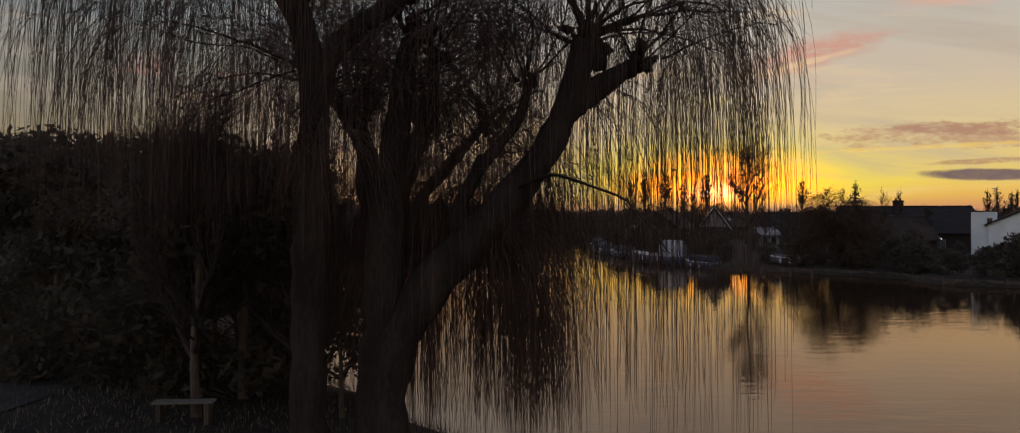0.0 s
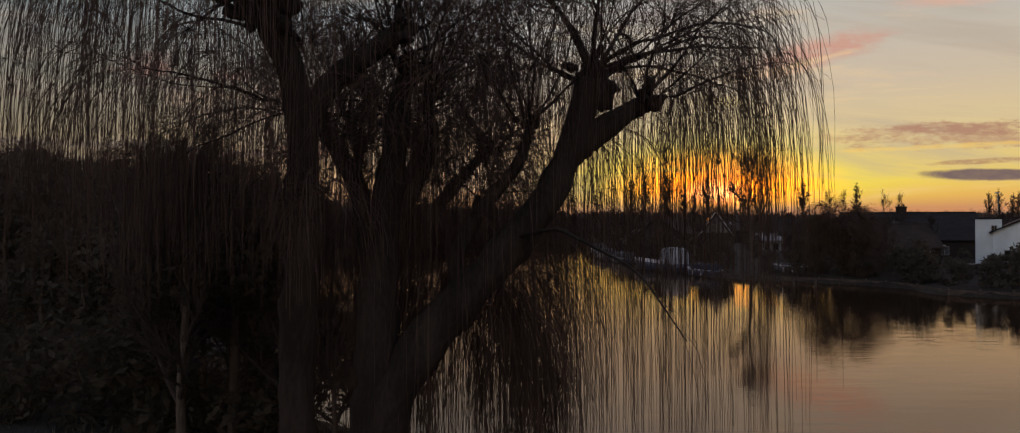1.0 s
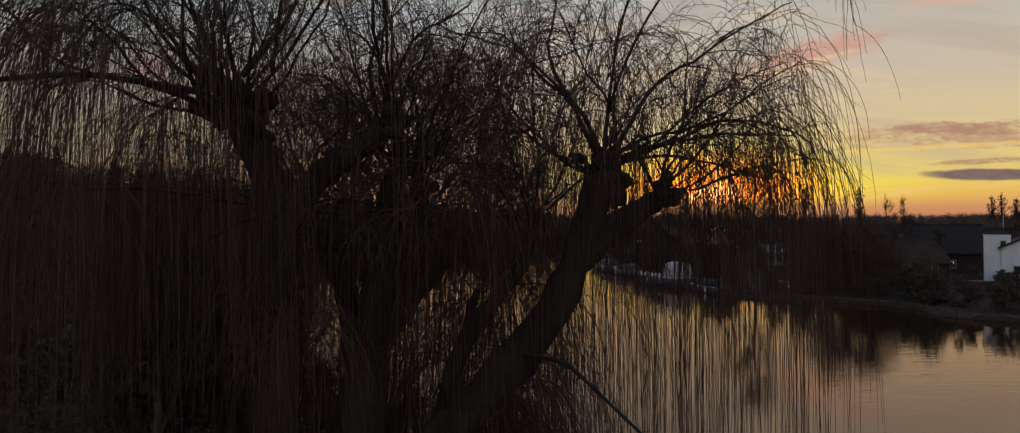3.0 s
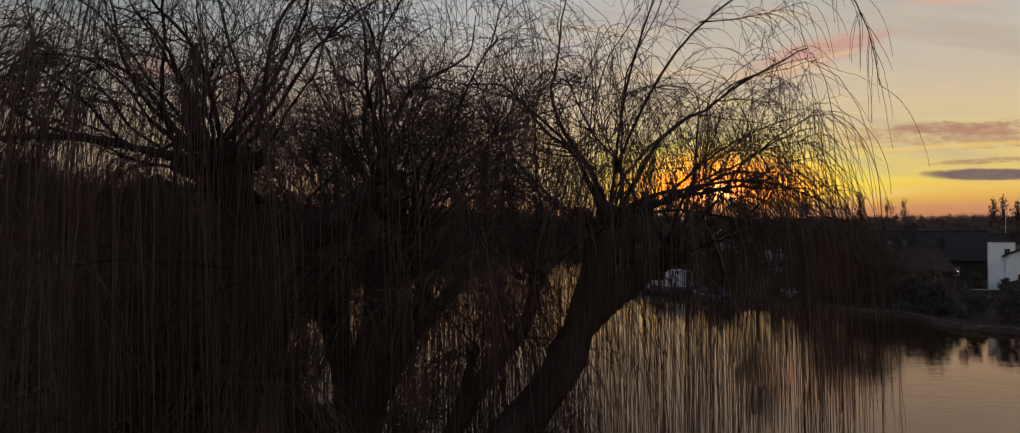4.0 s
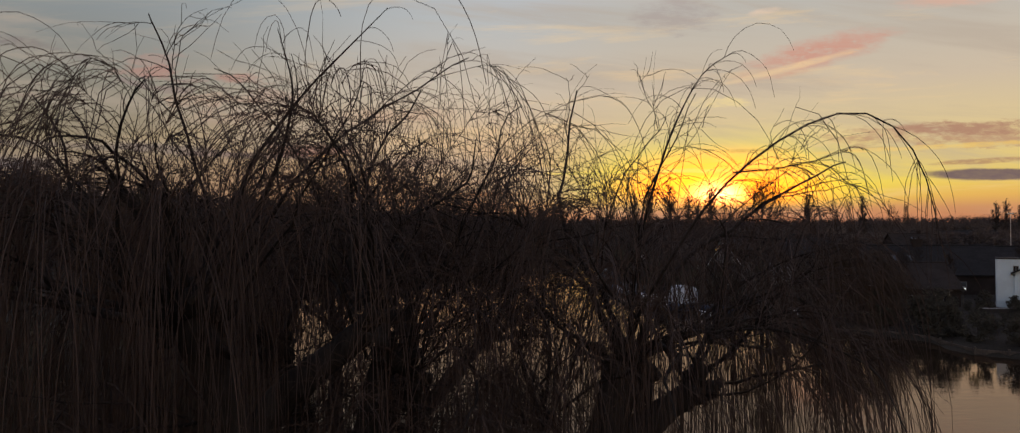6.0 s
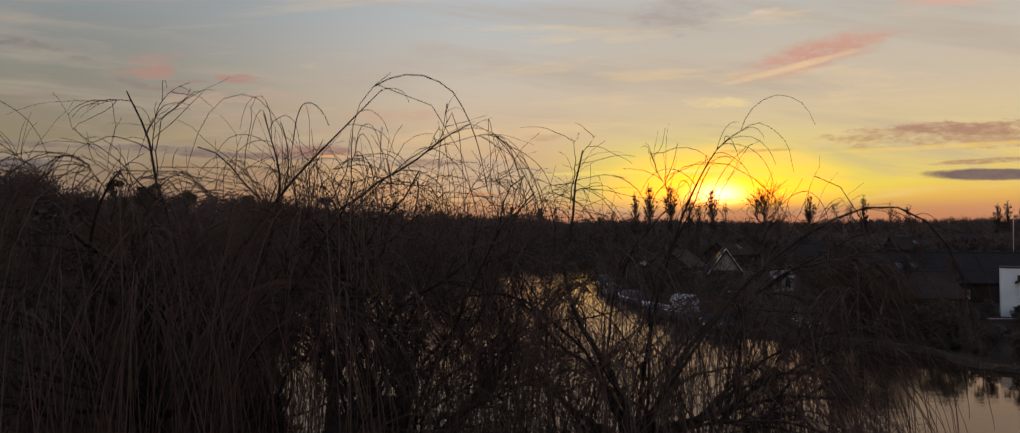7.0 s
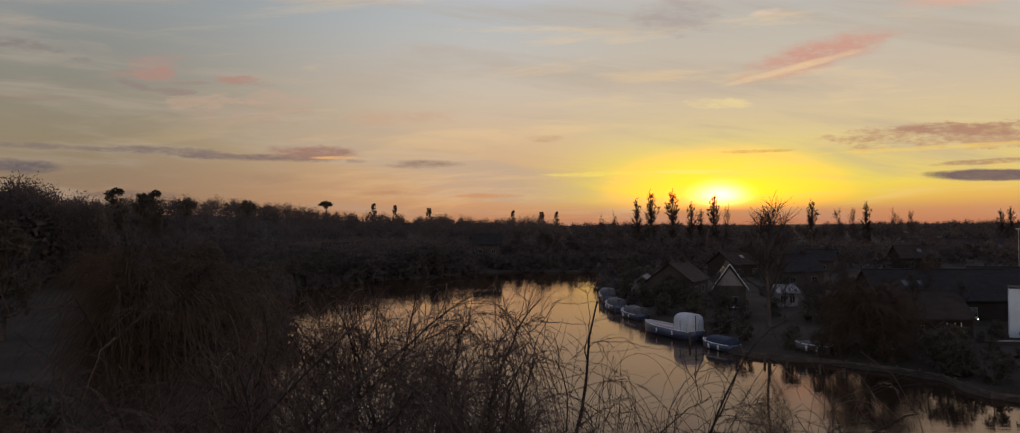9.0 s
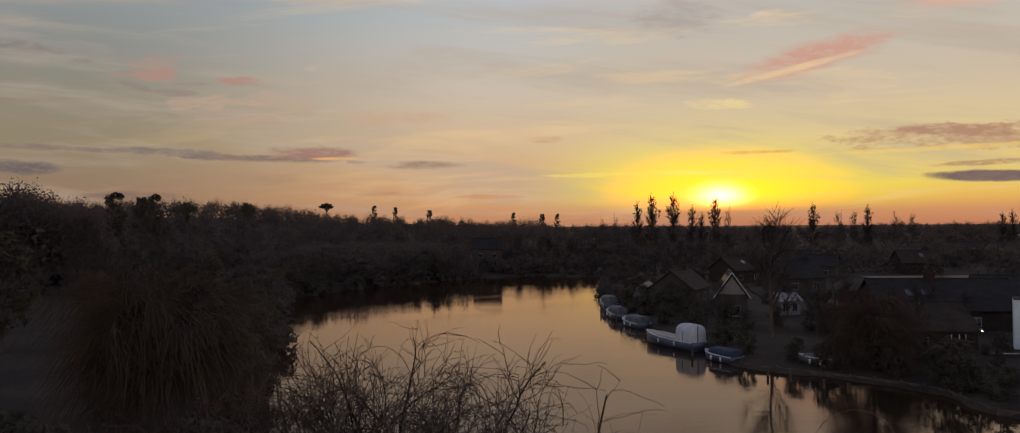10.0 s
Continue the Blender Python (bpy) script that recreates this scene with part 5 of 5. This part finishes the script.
# ---- boats and bank ----
def hull(L, B, sheer, bow_rise, sections=14):
    """A boat's hull: stern at y = 0, bow at y = L."""
    bm = bmesh.new()
    rings = []
    for s in range(sections + 1):
        f = s / sections
        half = B / 2 * (1 - max(0, (f - 0.55) / 0.45) ** 2.2) * (0.9 + 0.1 * min(1, f * 4)) + 0.02
        top = sheer + bow_rise * f ** 2.2
        ring = []
        for xk, zk in ((-1, 1), (-0.93, 0.45), (-0.75, 0.05), (-0.35, -0.35), (0, -0.45), (0.35, -0.35), (0.75, 0.05), (0.93, 0.45), (1, 1)):
            z = zk * top if zk > 0 else zk * 0.6 * (1 - 0.6 * f ** 3)
            ring.append(bm.verts.new((xk * half, f * L + (0.12 * top * zk if f > 0.9 else 0), z)))
        rings.append(ring)
    for a, b in zip(rings, rings[1:]):
        for q in range(8):
            bm.faces.new((a[q], a[q + 1], b[q + 1], b[q]))
    bm.faces.new(rings[0])
    bm.faces.new(rings[-1][::-1])
    for a, b in zip(rings, rings[1:]):     # sunk deck
        bm.faces.new((a[0], b[0], b[8], a[8]))
    return bm


def gunwale(L, B, sheer, bow_rise, r=0.05):
    parts = []
    for s in (-1, 1):
        f = np.linspace(0, 1, 18)
        half = B / 2 * (1 - np.maximum(0, (f - 0.55) / 0.45) ** 2.2) * (0.9 + 0.1 * np.minimum(1, f * 4)) + 0.02
        P = np.stack([s * half, f * L, sheer + bow_rise * f ** 2.2 + 0.02], 1)
        parts.append(tubes(P[None], np.full((1, 18), r), 6))
    return merged(parts)


def canopy(L, B, h, z):
    """A rounded canvas cover from y = 0 to L."""
    bm = bmesh.new()
    prof = [(-B / 2, z), (-B / 2 * 0.98, z + h * 0.66), (-B / 2 * 0.86, z + h * 0.86), (-B / 4, z + h * 0.98), (0, z + h), (B / 4, z + h * 0.98), (B / 2 * 0.86, z + h * 0.86), (B / 2 * 0.98, z + h * 0.66), (B / 2, z)]
    rings = []
    for f, sc in ((0, 0.93), (0.06, 1.0), (0.35, 1.0), (0.65, 1.01), (0.94, 1.0), (1.0, 0.92)):
        rings.append([bm.verts.new((x * (0.97 + 0.03 * sc), f * L, z + (zz - z) * sc)) for x, zz in prof])
    for a, b in zip(rings, rings[1:]):
        for q in range(len(prof) - 1):
            bm.faces.new((a[q], a[q + 1], b[q + 1], b[q]))
    bm.faces.new(rings[0])
    bm.faces.new(rings[-1][::-1])
    return bm


def boat(label, stern, bow, B, sheer, bow_rise, hullmat, cover, cmat, covlabel, name="boat"):
    a, b = Vector((*stern, 0)), Vector((*bow, 0))
    L = (b - a).length
    turn = math.degrees(math.atan2(-(b - a).x, (b - a).y))
    t = thing(name, pose(a.x, a.y, 0, 0, 0, turn), label, "boat", "boats moored on the bank")
    part("hull", hull(L, B, sheer, bow_rise), hullmat, t, smooth=True)
    part("gunwale", mesh_of("gunwale", *gunwale(L, B, sheer, bow_rise), WHITEHULL, True), WHITEHULL, t, "white rubbing strip")
    y0, y1, h = cover
    bm = canopy(y1 - y0, B * 0.94, h, sheer - 0.05)
    bmesh.ops.translate(bm, verts=bm.verts, vec=(0, y0, 0))
    cv = part("cover", bm, cmat, t, covlabel, smooth=True)
    for q in (0.0, 0.5):
        yy = y0 + (y1 - y0) * q - 0.012
        bm = boxed(-0.06, 0.06, yy, yy + 0.01, sheer + 0.05, sheer + h * 0.9) if q == 0 else boxed(-B * 0.475, -B * 0.472 + .01, yy, yy + 0.08, sheer, sheer + h * 0.6)
        part("seam", bm, DARKWOOD, cv)
    bm = bmesh.new()
    for yy in (L * 0.3, L * 0.6):
        rod(bm, (-B * 0.5, yy, sheer - 0.55), (-B * 0.5, yy, sheer - 0.1), 0.1)
        f = part("fender", bm, WHITEHULL, t, "white fender", True)
        bm = bmesh.new()
    bm.free()
    return t


boat("navy river cruiser with a tall white canvas canopy aft", (20.4, 89.2), (16.2, 97.2), 2.5, 0.95, 0.4, NAVY, (0.2, 2.5, 1.95), CANVAS, "white canvas canopy")
dinghy = boat("small grey dinghy under a blue cover", (22.3, 81.5), (20.2, 85.6), 1.9, 0.65, 0.2, NAVY, (0.2, 3.2, 0.75), BLUECANVAS, "blue canvas cover")
part("foredeck", boxed(-0.42, 0.42, 3.35, 4.15, 0.72, 0.86, bevel=0.05), CANVAS, dinghy, "pale foredeck")
part("windscreen", boxed(-0.6, 0.6, 3.25, 3.31, 0.7, 1.2, bevel=0.01), WHITEHULL, dinghy, "low white windscreen frame")
boat("grey cabin boat under a grey cover", (17.6, 107.5), (15.9, 113.5), 2.3, 0.7, 0.3, NAVY, (0.3, 3.6, 0.95), GREYCANVAS, "grey canvas cover")
boat("old dark cabin boat with a pale roof", (16.0, 117.5), (15.2, 124), 2.2, 0.8, 0.3, NAVY, (0.4, 3.4, 1.05), GREYCANVAS, "grey canvas cover")
boat("white cabin cruiser moored far along the bank", (16.2, 130), (16.4, 139), 2.5, 1.0, 0.4, NAVY, (0.8, 4.6, 1.2), GREYCANVAS, "pale canvas canopy")
up = boat("pale rowing boat drawn up on the bank", (29.6, 76.2), (27.2, 78.4), 1.4, 0.45, 0.15, GREYCANVAS, (0.1, 2.6, 0.35), GREYCANVAS, "grey tarpaulin")
up.location.z = on_ground(28.4, 77.3) + 0.3

# timber revetment along the moorings: boards between posts
edge = [(60, 47.6), (48.3, 52.1), (38.3, 58.2), (34.8, 60.7), (34.7, 63.5), (35, 67.2), (32.9, 70.5), (28.3, 74.9), (23, 78.6), (21.7, 82.4), (20.9, 92), (19.3, 104)]
rev = thing("revetment", pose(0, 0, 0), "dark timber revetment along the river bank", "retaining wall", kind="structure")
for (ax, ay), (bx, by) in zip(edge, edge[1:]):
    a, b = Vector((ax, ay, 0)), Vector((bx, by, 0))
    n = max(1, round((b - a).length / 2.2))
    for q in range(n):
        p, r = a.lerp(b, q / n), a.lerp(b, (q + 1) / n)
        d = (r - p).normalized()
        for z in (0.02, 0.3):
            bm = boxed(0.02, (r - p).length - 0.02, -0.05, 0.05, z - 0.1, z + 0.16, bevel=0.01)
            ob = part("board", bm, DARKWOOD, rev)
            ob.matrix_local = Matrix.Translation(p) @ d.to_track_quat("X", "Z").to_matrix().to_4x4()
        bm = bmesh.new()
        rod(bm, (p.x, p.y, -0.6), (p.x, p.y, 0.62), 0.09, 8)
        part("post", bm, DARKWOOD, rev)

posts = [(16.6, 100.6, 1.0), (15.1, 116, 0.9), (14.9, 118.5, 1.2), (23.3, 75.6, 0.8), (24.4, 73.0, 0.9), (19.0, 86.5, 1.2), (26.1, 70.0, 0.8), (14.2, 127, 1.3), (27.4, 68.3, 0.8)]
for x, y, h in posts:
    bm = bmesh.new()
    rod(bm, (0, 0, -1.2), (0, 0, h), 0.11, 10)
    ob = new("mooring_post", bm_mesh("mooring_post", bm, DARKWOOD))
    ob.location = (x, y, 0)
    tagged(ob, "dark timber mooring post standing in the water", "post", "mooring posts")

# pontoon beside the cruiser
pon = thing("jetty", pose(0, 0, 0), "low dark timber landing stage beside the boats", "jetty")
rngp = np.random.default_rng(8)
for q in range(46):
    p = Vector((24.3, 80.5, 0)).lerp(Vector((23.2, 97, 0)), q / 45)
    ob = part("plank", boxed(-0.95, 0.95, -0.18, 0.18, 0.36, 0.42), DARKWOOD, pon)
    ob.matrix_local = pose(p.x - 0.9, p.y, float(rngp.normal(0, 0.008)), 0, 0, 5 + float(rngp.normal(0, 1)))
for q in range(8):
    p = Vector((23.4, 80.5, 0)).lerp(Vector((22.3, 97, 0)), q / 7)
    bm = bmesh.new()
    rod(bm, (p.x - 0.9, p.y, -1), (p.x - 0.9, p.y, 0.8), 0.08)
    part("pile", bm, DARKWOOD, pon)

# low pale landing stage on the wooded bank
ls = thing("jetty", pose(-42.0, 171.5, 0, 0, 0, -52), "low pale landing stage along the wooded bank", "jetty")
for q in range(14):
    part("plank", boxed(-6 + q * 0.86, -5.2 + q * 0.86, -0.9, 0.9, 0.52, 0.6), PALEWOOD, ls)
for q in range(6):
    for e in (-0.75, 0.75):
        bm = bmesh.new()
        rod(bm, (-5.8 + q * 2.3, e, -1.2), (-5.8 + q * 2.3, e, 0.95), 0.09)
        part("pile", bm, DARKWOOD, ls)

# near bank: bench and grass
bn = thing("bench", pose(-6.62, 15.8, on_ground(-6.62, 15.8), 0, 0, 4), "plain backless timber bench with a pale worn top", "bench")
for q in (-0.075, 0.075):
    part("slat", boxed(-0.61, 0.61, q - 0.07, q + 0.07, 0.40, 0.45, bevel=0.008), PALEWOOD, bn)
for q in (-0.48, 0.48):
    part("leg", boxed(q - 0.05, q + 0.05, -0.13, 0.13, -0.1, 0.40, bevel=0.01), DARKWOOD, bn)

rng = np.random.default_rng(77)
n = 26000
gx0, gy0 = rng.uniform(-24, 2, n), rng.uniform(9, 36, n)
ok = shore_distance(gx0, gy0) > 0.3
gx0, gy0 = gx0[ok], gy0[ok]
n = len(gx0)
zz = height(gx0, gy0)
st = np.stack([gx0, gy0, zz - 0.02], 1)
gl = rng.uniform(0.06, 0.2, n) * (1 + 1.2 * (shore_distance(gx0, gy0) < 1.3))
gd = unit(np.stack([rng.normal(0, .35, n), rng.normal(0, .35, n), np.ones(n)], 1))
a = rng.uniform(0, 6.283, n)
wv = np.stack([np.cos(a), np.sin(a), np.zeros(n)], 1) * 0.012
tip = st + gd * gl[:, None]
V = np.stack([st - wv, st + wv, tip], 1).reshape(-1, 3)
tagged(new("grass", mesh_of("grass", V, np.arange(len(V)).reshape(-1, 3), BLADE)), "rough winter grass on the near bank", "grass", kind="stuff")
